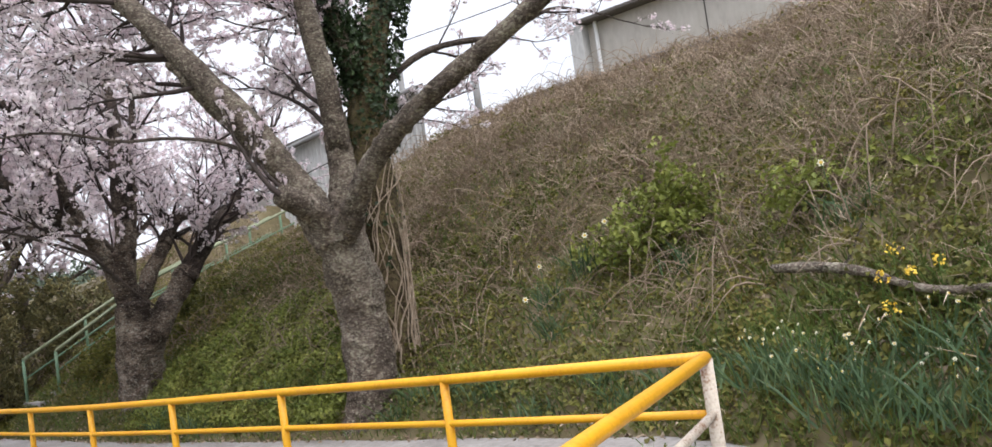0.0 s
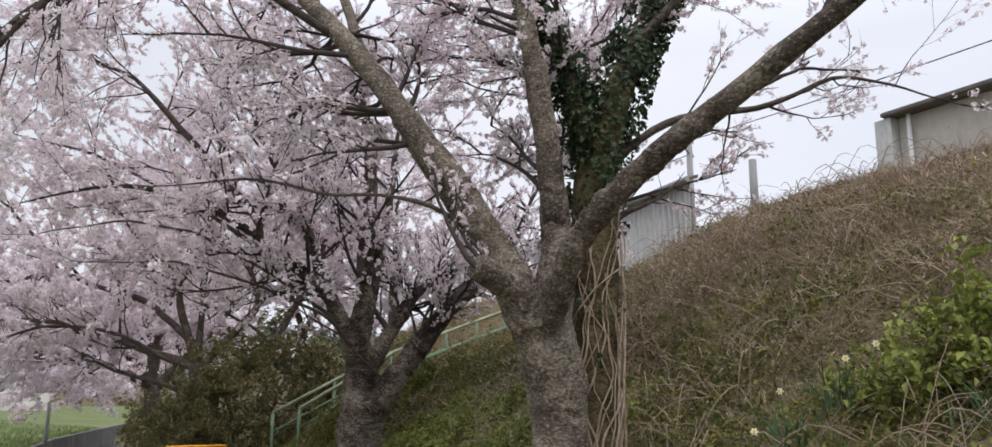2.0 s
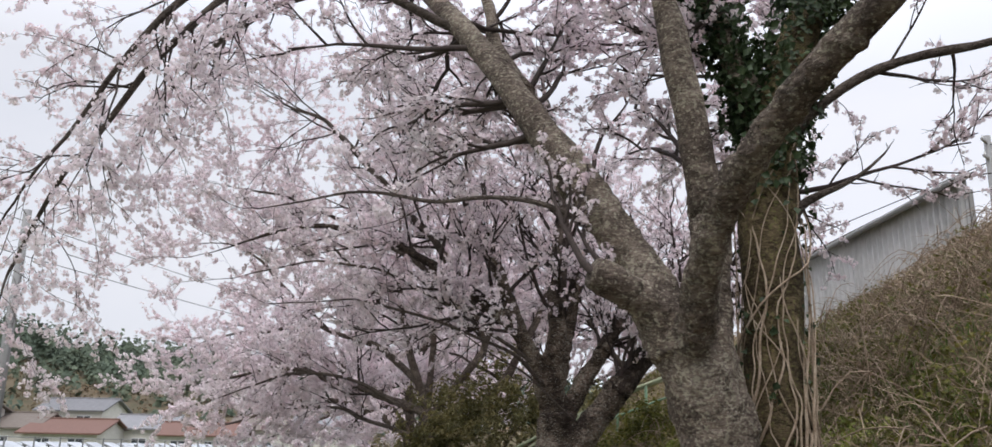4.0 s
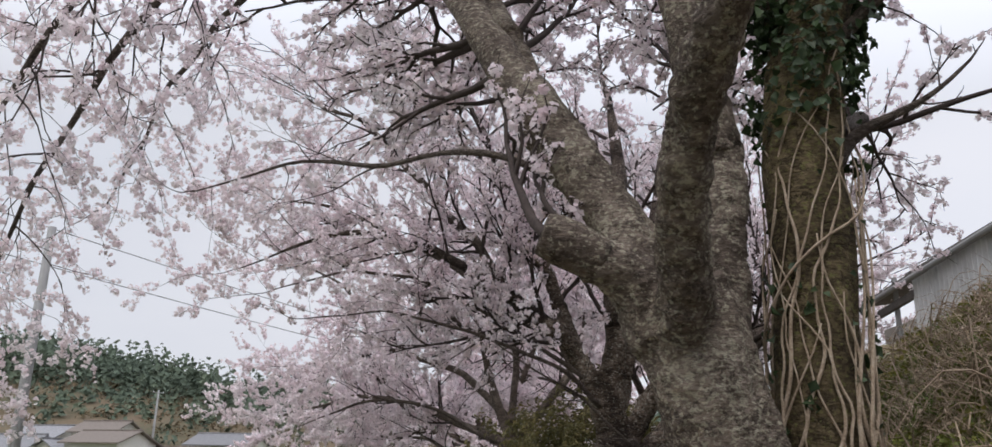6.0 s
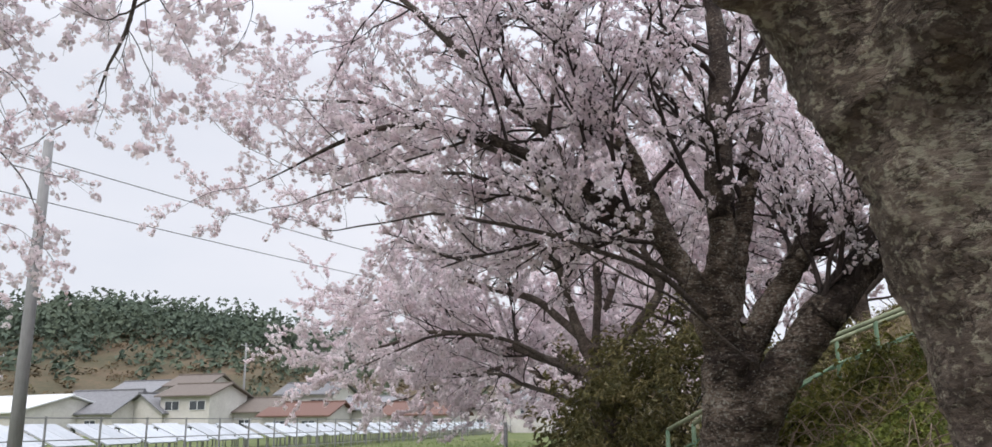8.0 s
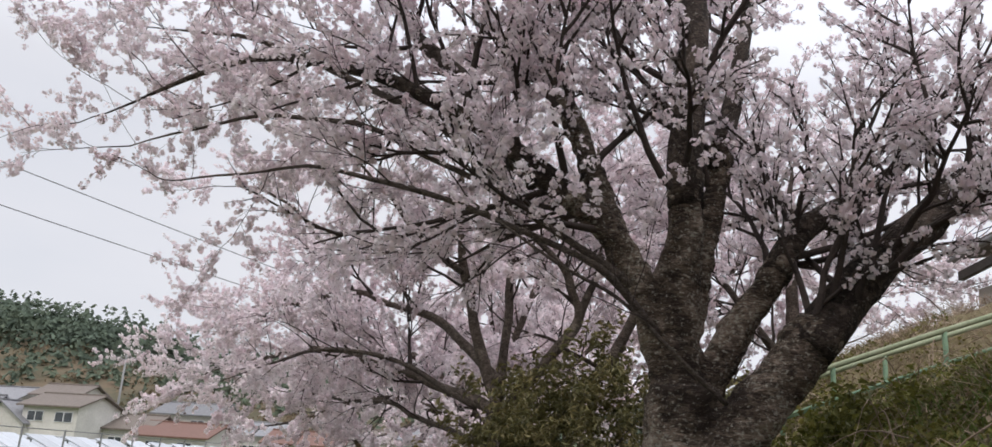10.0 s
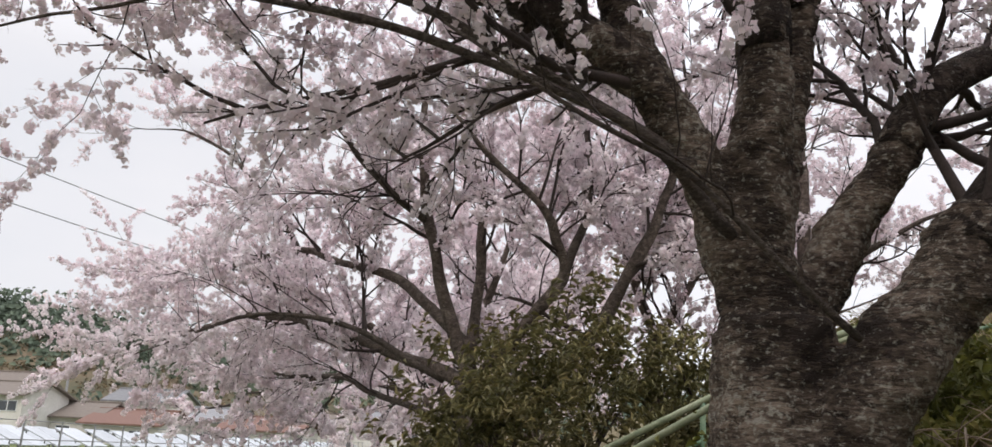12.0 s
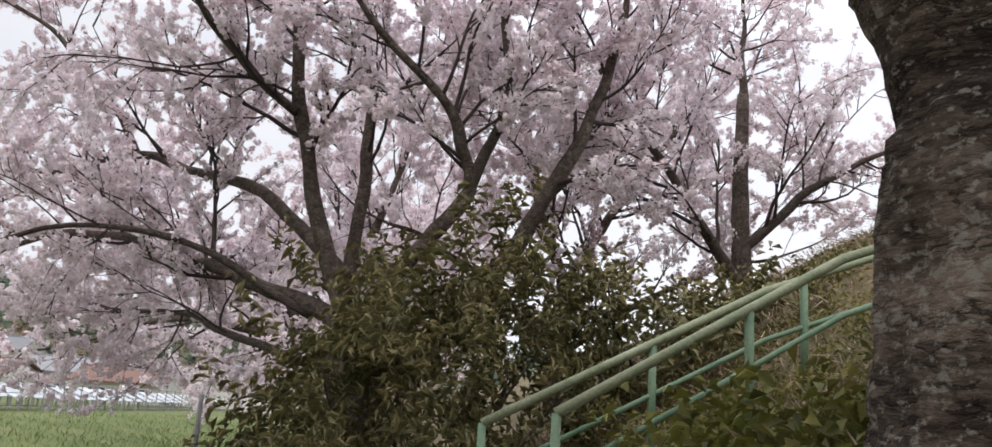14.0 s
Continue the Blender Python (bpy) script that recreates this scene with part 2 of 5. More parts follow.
SHED_METAL = material("weathered_sheet_metal", [(0.36, 0.36, 0.355), (0.5, 0.5, 0.495), (0.6, 0.6, 0.6)], 1.3, (1, 1, 0.3), 0.6, 0.15, 12.0)
POLE_GREY = material("grey_pole", [(0.2, 0.2, 0.2), (0.3, 0.3, 0.3)], 2.0, (1, 1, 0.2), 0.65, 0.1, 20.0)
WIRE = material("wire", [(0.06, 0.06, 0.065), (0.09, 0.09, 0.095)], 2.0, rough=0.7, bump=0)
FIELD = material("field_grass", [(0.06, 0.08, 0.025), (0.1, 0.125, 0.04), (0.17, 0.165, 0.075)], 0.35, rough=0.95, bump=0.6, fine=30.0)
HILLSIDE = material("hillside_scrub", [(0.055, 0.058, 0.032), (0.098, 0.08, 0.048), (0.145, 0.1, 0.066)], 0.1, rough=0.95, bump=0.5, fine=12.0)
# distance haze is put into the leaf colour as a paler, bluish green
HAZED_WOODS = material("far_woods", [(0.05, 0.07, 0.056), (0.085, 0.112, 0.08), (0.135, 0.155, 0.1)], 0.03, rough=0.9, bump=0, per="island", vary=0.12, fine=10.0)
SCRUB = material("brown_scrub", [(0.085, 0.08, 0.042), (0.13, 0.1, 0.06), (0.19, 0.135, 0.085)], 0.03, rough=0.95, bump=0, per="island", vary=0.3)
PANEL = material("white_panel", [(0.38, 0.41, 0.44), (0.5, 0.52, 0.55)], 0.7, rough=0.6, bump=0, vary=0.12)
TILE_GREY = material("grey_roof_tile", [(0.13, 0.13, 0.14), (0.24, 0.24, 0.25)], 2.0, (1, 4, 1), 0.7, 0.4, 5.0, vary=0.2)
TILE_BROWN = material("brown_roof_tile", [(0.12, 0.1, 0.085), (0.19, 0.16, 0.14)], 2.0, (1, 4, 1), 0.75, 0.4, 5.0)
TILE_RED = material("red_roof", [(0.13, 0.075, 0.06), (0.19, 0.105, 0.085)], 2.0, (1, 4, 1), 0.75, 0.3, 5.0)
METAL_WHITE = material("white_roof_sheet", [(0.66, 0.67, 0.68), (0.78, 0.79, 0.8)], 0.6, rough=0.5, bump=0.1)
PLASTER = material("house_plaster", [(0.5, 0.48, 0.45), (0.66, 0.64, 0.6)], 0.6, rough=0.9, bump=0.1)
GLASS_DARK = material("window_glass", [(0.03, 0.035, 0.04), (0.07, 0.08, 0.09)], 0.6, rough=0.08, bump=0, spec=0.6)


def water_material():
    m = material("canal_water", [(0.03, 0.03, 0.024), (0.05, 0.05, 0.04), (0.07, 0.066, 0.054)], 0.5, rough=0.05, bump=0.0, fine=8.0, spec=0.25)
    n, l = m.node_tree.nodes, m.node_tree.links
    tx = n.new("ShaderNodeTexNoise")
    tx.inputs["Scale"].default_value, tx.inputs["Detail"].default_value = 1.6, 5.0
    co = n.new("ShaderNodeTexCoord")
    l.new(co.outputs["Object"], tx.inputs["Vector"])
    bp = n.new("ShaderNodeBump")
    bp.inputs["Strength"].default_value, bp.inputs["Distance"].default_value = 0.4, 0.05
    l.new(tx.outputs["Fac"], bp.inputs["Height"])
    l.new(bp.outputs["Normal"], n["Principled BSDF"].inputs["Normal"])
    return m


WATER = water_material()
STAINED = material("stained_canal_concrete", [(0.05, 0.05, 0.045), (0.1, 0.098, 0.09), (0.18, 0.175, 0.16)], 0.9, (1, 1, 0.6), 0.9, 0.5, 14.0)


# ---- mesh helpers ----
class Shape:
    """Collects points and faces for one mesh."""

    def __init__(self):
        self.v, self.f, self.count = [], [], 0

    def add(self, verts, faces):
        verts = np.asarray(verts, dtype=float).reshape(-1, 3)
        for f in faces:
            self.f.append(tuple(int(i) + self.count for i in f))
        self.v.append(verts)
        self.count += len(verts)
        return self

    def box(self, cx, cy, cz, sx, sy, sz, turn=0.0, bevel=0.0):
        """A box whose upper and lower rims are drawn in by bevel."""
        b = min(bevel, sx / 3, sy / 3, sz / 3)
        rings = [(-sz / 2, b), (-sz / 2 + b, 0), (sz / 2 - b, 0), (sz / 2, b)] if b else [(-sz / 2, 0), (sz / 2, 0)]
        c, s = math.cos(turn), math.sin(turn)
        vs, fs = [], []
        for z, i in rings:
            for ux, uy in ((-1, -1), (1, -1), (1, 1), (-1, 1)):
                px, py = ux * (sx / 2 - i), uy * (sy / 2 - i)
                vs.append((cx + px * c - py * s, cy + px * s + py * c, cz + z))
        for r in range(len(rings) - 1):
            for k in range(4):
                a, b2 = r * 4 + k, r * 4 + (k + 1) % 4
                fs.append((a, b2, b2 + 4, a + 4))
        top = (len(rings) - 1) * 4
        fs += [(3, 2, 1, 0), (top, top + 1, top + 2, top + 3)]
        return self.add(vs, fs)

    def tube(self, points, radii, sides=8, rough=0.0, cap=True, ridges=0.0):
        """A tube along points; rough and ridges shift its skin in and out."""
        pts = np.asarray(points, dtype=float)
        n = len(pts)
        rad = np.interp(np.linspace(0, 1, n), np.linspace(0, 1, len(radii)), radii) if len(radii) != n else np.asarray(radii, float)
        tan = np.gradient(pts, axis=0)
        tan /= np.maximum(np.linalg.norm(tan, axis=1, keepdims=True), 1e-9)
        ref = np.array((1.0, 0.0, 0.0)) if abs(tan[0][0]) < 0.8 else np.array((0.0, 1.0, 0.0))
        ang = np.linspace(0, 2 * math.pi, sides, endpoint=False)
        out = np.empty((n, sides, 3))
        for i in range(n):
            u = ref - tan[i] * np.dot(ref, tan[i])
            u /= max(np.linalg.norm(u), 1e-9)
            ref = u
            w = np.cross(tan[i], u)
            r = np.full(sides, rad[i])
            if rough or ridges:
                for k in range(sides):
                    p = pts[i] + rad[i] * (math.cos(ang[k]) * u + math.sin(ang[k]) * w)
                    r[k] *= 1 + rough * noise.noise(Vector(p * 2.6)) + ridges * noise.noise(Vector((p[0] * 7, p[1] * 7, p[2] * 1.3)))
            out[i] = pts[i] + r[:, None] * (np.cos(ang)[:, None] * u + np.sin(ang)[:, None] * w)
        fs = []
        for i in range(n - 1):
            for k in range(sides):
                a, b2 = i * sides + k, i * sides + (k + 1) % sides
                fs.append((a, b2, b2 + sides, a + sides))
        if cap:
            fs += [tuple(range(sides - 1, -1, -1)), tuple(range((n - 1) * sides, n * sides))]
        return self.add(out.reshape(-1, 3), fs)

    def mesh(self, name, mat, smooth=False):
        me = bpy.data.meshes.new(name)
        me.from_pydata(np.concatenate(self.v).tolist(), [], self.f)
        me.materials.append(mat)
        if smooth:
            me.shade_smooth()
        return me


def put(name, shape, mat, parent=None, label="", smooth=False, at=None):
    """Links a shape as one mesh object, under parent where one is given."""
    ob = new(name, shape.mesh(name, mat, smooth))
    if at is not None:
        ob.location = at
    if parent is not None:
        ob.parent = parent
    return tagged(ob, label)


part = put


def many(name, verts, sizes, mat, parent=None):
    """A mesh of very many small faces: verts in runs, each run's length given by sizes."""
    verts, sizes = np.asarray(verts, dtype=np.float32).reshape(-1, 3), np.asarray(sizes, dtype=np.int32)
    me = bpy.data.meshes.new(name)
    me.vertices.add(len(verts))
    me.vertices.foreach_set("co", verts.ravel())
    me.loops.add(len(verts))
    me.loops.foreach_set("vertex_index", np.arange(len(verts), dtype=np.int32))
    me.polygons.add(len(sizes))
    me.polygons.foreach_set("loop_start", np.concatenate(([0], np.cumsum(sizes)[:-1])).astype(np.int32))
    me.update(calc_edges=True)
    me.validate()
    me.materials.append(mat)
    ob = new(name, me)
    if parent is not None:
        ob.parent = parent
    return ob


def indexed(name, verts, faces, mat, parent=None):
    """A mesh from an array of points and an array of equal-sided faces."""
    verts, faces = np.asarray(verts, dtype=np.float32).reshape(-1, 3), np.asarray(faces, dtype=np.int32)
    k = faces.shape[1]
    me = bpy.data.meshes.new(name)
    me.vertices.add(len(verts))
    me.vertices.foreach_set("co", verts.ravel())
    me.loops.add(faces.size)
    me.loops.foreach_set("vertex_index", faces.ravel())
    me.polygons.add(len(faces))
    me.polygons.foreach_set("loop_start", np.arange(0, faces.size, k, dtype=np.int32))
    me.update(calc_edges=True)
    me.materials.append(mat)
    ob = new(name, me)
    if parent is not None:
        ob.parent = parent
    return ob


def empty(name, at, label, category, group=""):
    ob = new(name)
    ob.location = at
    ob.empty_display_size = 0.2
    return tagged(ob, label, category, group)


def unit(v):
    v = np.asarray(v, float)
    return v / max(np.linalg.norm(v), 1e-9)


def spline(points, n):
    """n points on a smooth line through the given ones."""
    p = np.asarray(points, float)
    q = np.vstack((2 * p[0] - p[1], p, 2 * p[-1] - p[-2]))
    out = []
    for s in np.linspace(0, len(p) - 1, n):
        i = min(int(s), len(p) - 2)
        t = s - i
        a, b, c, d = q[i], q[i + 1], q[i + 2], q[i + 3]
        out.append(0.5 * (2 * b + (c - a) * t + (2 * a - 5 * b + 4 * c - d) * t * t + (3 * b - a - 3 * c + d) * t ** 3))
    return np.array(out)


# ---- ground ----
def walk_z(y):
    return float(np.interp(y, (-30, 2.9, 15, 21.5, 40), (0.02, -0.04, -0.40, -0.46, -0.6)))


BEND = lambda y: float(np.interp(y, (-200, 30, 42, 56, 77, 110, 400), (0, 0, 0.6, 2.6, 7.4, 16, 90)))
BEND_R = lambda y: float(np.interp(y, (-200, 21.62, 21.9, 26, 42, 56, 77, 110, 400), (0, 0, 0.95, 1.05, 1.8, 3.8, 8.6, 17, 92)))


def ground_z(x, y):
    """Height of the land: field, canal bed, walkway bench and the embankment."""
    b = BEND(y)
    near = float(np.interp(y, (3.2, 4.4), (1, 0))) if y > -6 else float(np.interp(y, (-12, -6), (0, 1)))
    if x < b - 3.2:
        far = b - 3.2 - x
        f = float(np.interp(far, (0, 0.4, 4, 9, 30, 200), (-0.85, -0.8, -0.55, 0.1, 0.2, -0.4)))
        lift = max(0.0, 1 - max(0.0, far - 1.0) / 9) * near
        return f * (1 - lift) + (walk_z(y) - 0.05) * lift
    if x < BEND_R(y) + 0.06:
        return -2.4
    u = x - BEND_R(y) * 0.8 + float(np.interp(y, (2.6, 4.6), (0.75, 0)))
    base = walk_z(y) - 0.06
    rise = float(np.interp(u, (1.75, 2.05, 2.9, 3.5, 4.1, 4.9, 6.5, 8.2, 9.0, 9.6, 14, 60, 300), (0, 0.28, 0.95, 1.38, 1.85, 2.72, 3.9, 4.85, 5.2, 5.35, 5.4, 5.6, 12)))
    rise *= 1 - (1 - float(np.interp(y, (12.5, 19.5, 22.2, 23.4, 40), (1, 0.68, 0.7, 0.92, 0.7)))) * float(np.interp(u, (2.5, 4.5), (0, 1)))
    bump = 0.0 if u < 1.8 else min(1.0, (u - 1.8) * 2) * (0.16 * noise.noise(Vector((x * 0.9, y * 0.9, 3.1))) + 0.11 * noise.noise(Vector((x * 2.7, y * 2.7, 0))))
    level = float(np.interp(u, (1.75, 9.0), (0, 1)))
    return base * (1 - level) + rise - 0.16 * level + bump


def build_ground():
    xs = np.concatenate(([-600, -300, -150, -80, -45, -28, -20, -15, -12, -9, -7, -5.5, -4.5, -3.8, -3.5, -3.25, -3.15, -1.5, 0.02, 0.1], np.arange(0.4, 10.2, 0.25), [10.8, 12, 14, 18, 26, 40, 80, 160, 300, 600]))
    ys = np.concatenate(([-400, -150, -60, -30, -18, -12, -9, -6.5], np.arange(-6, 21.5, 0.4), [21.62, 21.9], np.arange(22.2, 30, 0.4), np.arange(30, 60, 1.5), [62, 68, 77, 88, 100, 115, 140, 180, 240, 330, 450, 700, 1200]))
    # the columns bend with the canal
    vs, idx = [], {}
    for j, y in enumerate(ys):
        for i, x in enumerate(xs):
            k = BEND(y) if x < -1 else BEND_R(y)
            s = x + k * max(0.0, 1 - abs(x) / 600)
            idx[i, j] = len(vs)
            vs.append((s, y, ground_z(s, y)))
    fs = [(idx[i, j], idx[i + 1, j], idx[i + 1, j + 1], idx[i, j + 1]) for j in range(len(ys) - 1) for i in range(len(xs) - 1)]
    ob = indexed("ground", vs, fs, SOIL)
    ob.data.materials.append(FIELD)
    for p in ob.data.polygons:
        if p.center.x < BEND(p.center.y) - 3.1:
            p.material_index = 1
    ob.data.shade_smooth()
    tagged(ob, "grassy embankment and field along a concrete canal", "ground", kind="structure")


build_ground()


def ribbon(name, left, right, mat, label, category, thick, kind="structure"):
    """A slab between two edge lines, given as rows of points of equal number."""
    s = Shape()
    n = len(left)
    l_, r_ = np.array(left, float), np.array(right, float)
    d = np.array((0, 0, thick))
    vs = np.concatenate((l_, r_, l_ - d, r_ - d))
    fs = []
    for i in range(n - 1):
        fs += [(i, n + i, n + i + 1, i + 1), (2 * n + i, 2 * n + i + 1, 3 * n + i + 1, 3 * n + i),
               (i, i + 1, 2 * n + i + 1, 2 * n + i), (n + i, 3 * n + i, 3 * n + i + 1, n + i + 1)]
    fs += [(0, 2 * n, 3 * n, n), (n - 1, 2 * n - 1, 4 * n - 1, 3 * n - 1)]
    s.add(vs, fs)
    return tagged(put(name, s, mat), label, category, kind=kind)


WY = np.linspace(3.2, 21.4, 24)
ribbon("pavement", [(0.12, y, walk_z(y)) for y in WY], [(1.72 + 0.05 * math.sin(y * 2.1), y, walk_z(y) + 0.01) for y in WY], PAVING,
       "worn grey concrete walkway beside the canal", "walkway", 0.18)
bridge_edge = [(-9.0, 0.35), (-3.4, 1.98), (0.0, 2.95), (1.0, 3.2)]
ribbon("bridge_deck", [(x, y, walk_z(0) + 0.0) for x, y in bridge_edge], [(x, -5.0, walk_z(0) + 0.02) for x, y in bridge_edge], PAVING,
       "grey concrete deck of a small bridge over the canal", "bridge", 0.45)

CY = np.concatenate((np.linspace(-30, 22, 14), np.linspace(23.5, 60, 20), np.linspace(66, 130, 10)))


def canal_side(name, edge, batter, top, label, rows_y=CY):
    """A concrete canal side with a coping; batter: how far the foot stands out into the canal."""
    s = Shape()
    rows = []
    side = 1 if batter < 0 else -1
    for y in rows_y:
        e, t = edge(y), top(y)
        rows.append([(e + side * 0.34, y, t - 0.5), (e + side * 0.34, y, t - 0.012), (e + side * 0.02, y, t), (e, y, t - 0.02),
                     (e + batter * 0.06, y, t - 0.2), (e + batter, y, -2.6), (e + side * 0.34, y, -2.6)])
    m = len(rows[0])
    vs = [p for r in rows for p in r]
    fs = []
    for i in range(len(rows) - 1):
        for k in range(m):
            a, b2 = i * m + k, i * m + (k + 1) % m
            fs.append((a, a + m, b2 + m, b2))
    fs += [tuple(range(m)), tuple(range(len(vs) - 1, len(vs) - m - 1, -1))]
    s.add(vs, fs)
    return tagged(put(name, s, CONCRETE if "east" in name else STAINED), label, "canal wall", kind="structure")


canal_side("canal_wall_east", lambda y: 0.0, -0.45, lambda y: walk_z(y) - 0.03, "sloping grey concrete canal wall below the railing", np.linspace(-30, 21.65, 14))
canal_side("canal_wall_bend", lambda y: max(0.95, BEND_R(y)), -0.1, lambda y: -0.95, "dark overgrown concrete canal wall past the walkway", CY[CY > 21.6])
tagged(put("canal_wall_return", Shape().box(0.7, 21.74, -1.55, 1.3, 0.16, 2.1), CONCRETE), "end face of the concrete canal wall", "canal wall", kind="structure")
canal_side("canal_wall_west", lambda y: BEND(y) - 3.2, 0.12, lambda y: -0.78, "dark stained low concrete wall on the grassy bank")
wet = Shape()
WYS = np.concatenate((np.linspace(-30, 30, 10), np.linspace(33, 130, 24)))
wet.add([p for y in WYS for p in ((BEND(y) - 3.3, y, -2.05), (BEND_R(y) + 0.1, y, -2.05))], [(2 * i, 2 * i + 1, 2 * i + 3, 2 * i + 2) for i in range(len(WYS) - 1)])
tagged(put("water", wet, WATER), "shallow dark canal water reflecting the sky", "water", kind="structure")


# ---- yellow railing ----
def railing():
    r = empty("railing", (0, 2.9, walk_z(2.9)), "yellow painted steel pipe railing along the canal edge", "railing")
    inv = Matrix.Translation(-r.location)

    def sub(name, s, mat, label=""):
        o = part(name, s, mat, r, label, smooth=True)
        o.matrix_parent_inverse = inv
        return o

    ys = [2.87, 5.36, 7.8, 10.15, 12.5, 14.72, 16.85, 18.8, 20.55, 21.3]
    top = lambda y: float(np.interp(y, (2.87, 5.36, 7.8, 10.15, 12.5, 14.72, 21.3), (0.87, 0.785, 0.715, 0.64, 0.575, 0.535, 0.47)))
    lines = ((0.0, 0.042, "top_rail"), (0.37, 0.03, "middle_rail"), (0.74, 0.028, "lower_rail"))
    for drop, rad, nm in lines:
        sub(nm, Shape().tube([(0, y, top(y) - drop) for y in ys], [rad], 12), YELLOW)
    for i, y in enumerate(ys):
        base = walk_z(y) - 0.02
        worn = i == 0
        sub("post", Shape().tube([(0, y, base), (0, y, base + 0.3), (0, y, top(y) - 0.01)], [0.04 if not worn else 0.046], 12), RUST_WHITE if worn else YELLOW,
            "rusty post with flaking pale paint" if worn else "")
        if i:
            sub("footing", Shape().box(-0.03, y, base - 0.1, 0.2, 0.24, 0.3, 0.0, 0.02), STONE, "grey concrete footing block")
    end = (1.3, 21.5)
    for drop, rad, nm in lines:
        sub(nm, Shape().tube([(0, 21.3, top(21.3) - drop), (end[0], end[1], top(21.3) - drop)], [rad * 0.9], 12), YELLOW)
    for x in (0.65, 1.3):
        sub("post", Shape().tube([(x, 21.3 + 0.15 * x, walk_z(21) - 0.05), (x, 21.3 + 0.15 * x, top(21.3))], [0.036], 12), YELLOW)
    a, b2 = np.array((0.0, 2.87, 0.87)), np.array((-5.6, 1.28, 0.84))
    for (drop, rad, nm), worn in zip(lines, (False, True, True)):
        d = np.array((0, 0, drop))
        sub(nm, Shape().tube([a - d, b2 - d], [rad], 12), RUST_WHITE if worn else YELLOW, "pipe with rust and flaking paint" if worn else "")
    for k in (0.42, 0.99):
        p = a + (b2 - a) * k
        sub("post", Shape().tube([(p[0], p[1], -0.1), (p[0], p[1], p[2])], [0.04], 12), YELLOW)


railing()

# ---- cherry trees ----
RNG = np.random.default_rng(11)


def flowers(centres, outward, size, per, rng, spread=0.04):
    """Points of small open cups round each centre: per cups a cluster."""
    n = len(centres)
    c = np.repeat(np.asarray(centres), per, axis=0)
    o = np.repeat(np.asarray(outward), per, axis=0)
    d = rng.normal(size=(n * per, 3)) + 0.5 * o
    d /= np.linalg.norm(d, axis=1, keepdims=True)
    c = c + d * spread * rng.uniform(0.5, 1.25, (n * per, 1)) * (size / 0.024)
    ref = rng.normal(size=(n * per, 3))
    u = np.cross(d, ref)
    u /= np.linalg.norm(u, axis=1, keepdims=True)
    w = np.cross(d, u)
    sz = size * rng.uniform(0.75, 1.25, (n * per, 1))
    verts = np.empty((n * per, 4, 3), np.float32)
    for k in range(4):
        a = 2 * math.pi * k / 4
        r = sz * (1.0 + 0.25 * rng.uniform(-1, 1, (n * per, 1)))
        verts[:, k] = c + u * (math.cos(a) * r) + w * (math.sin(a) * r) + d * sz * rng.uniform(-0.35, 0.5, (n * per, 1))
    base = np.arange(n * per)[:, None] * 4
    faces = np.stack([base + np.array((0, k + 1, k + 2)) for k in range(2)], axis=1).reshape(-1, 3)
    return verts.reshape(-1, 3), faces


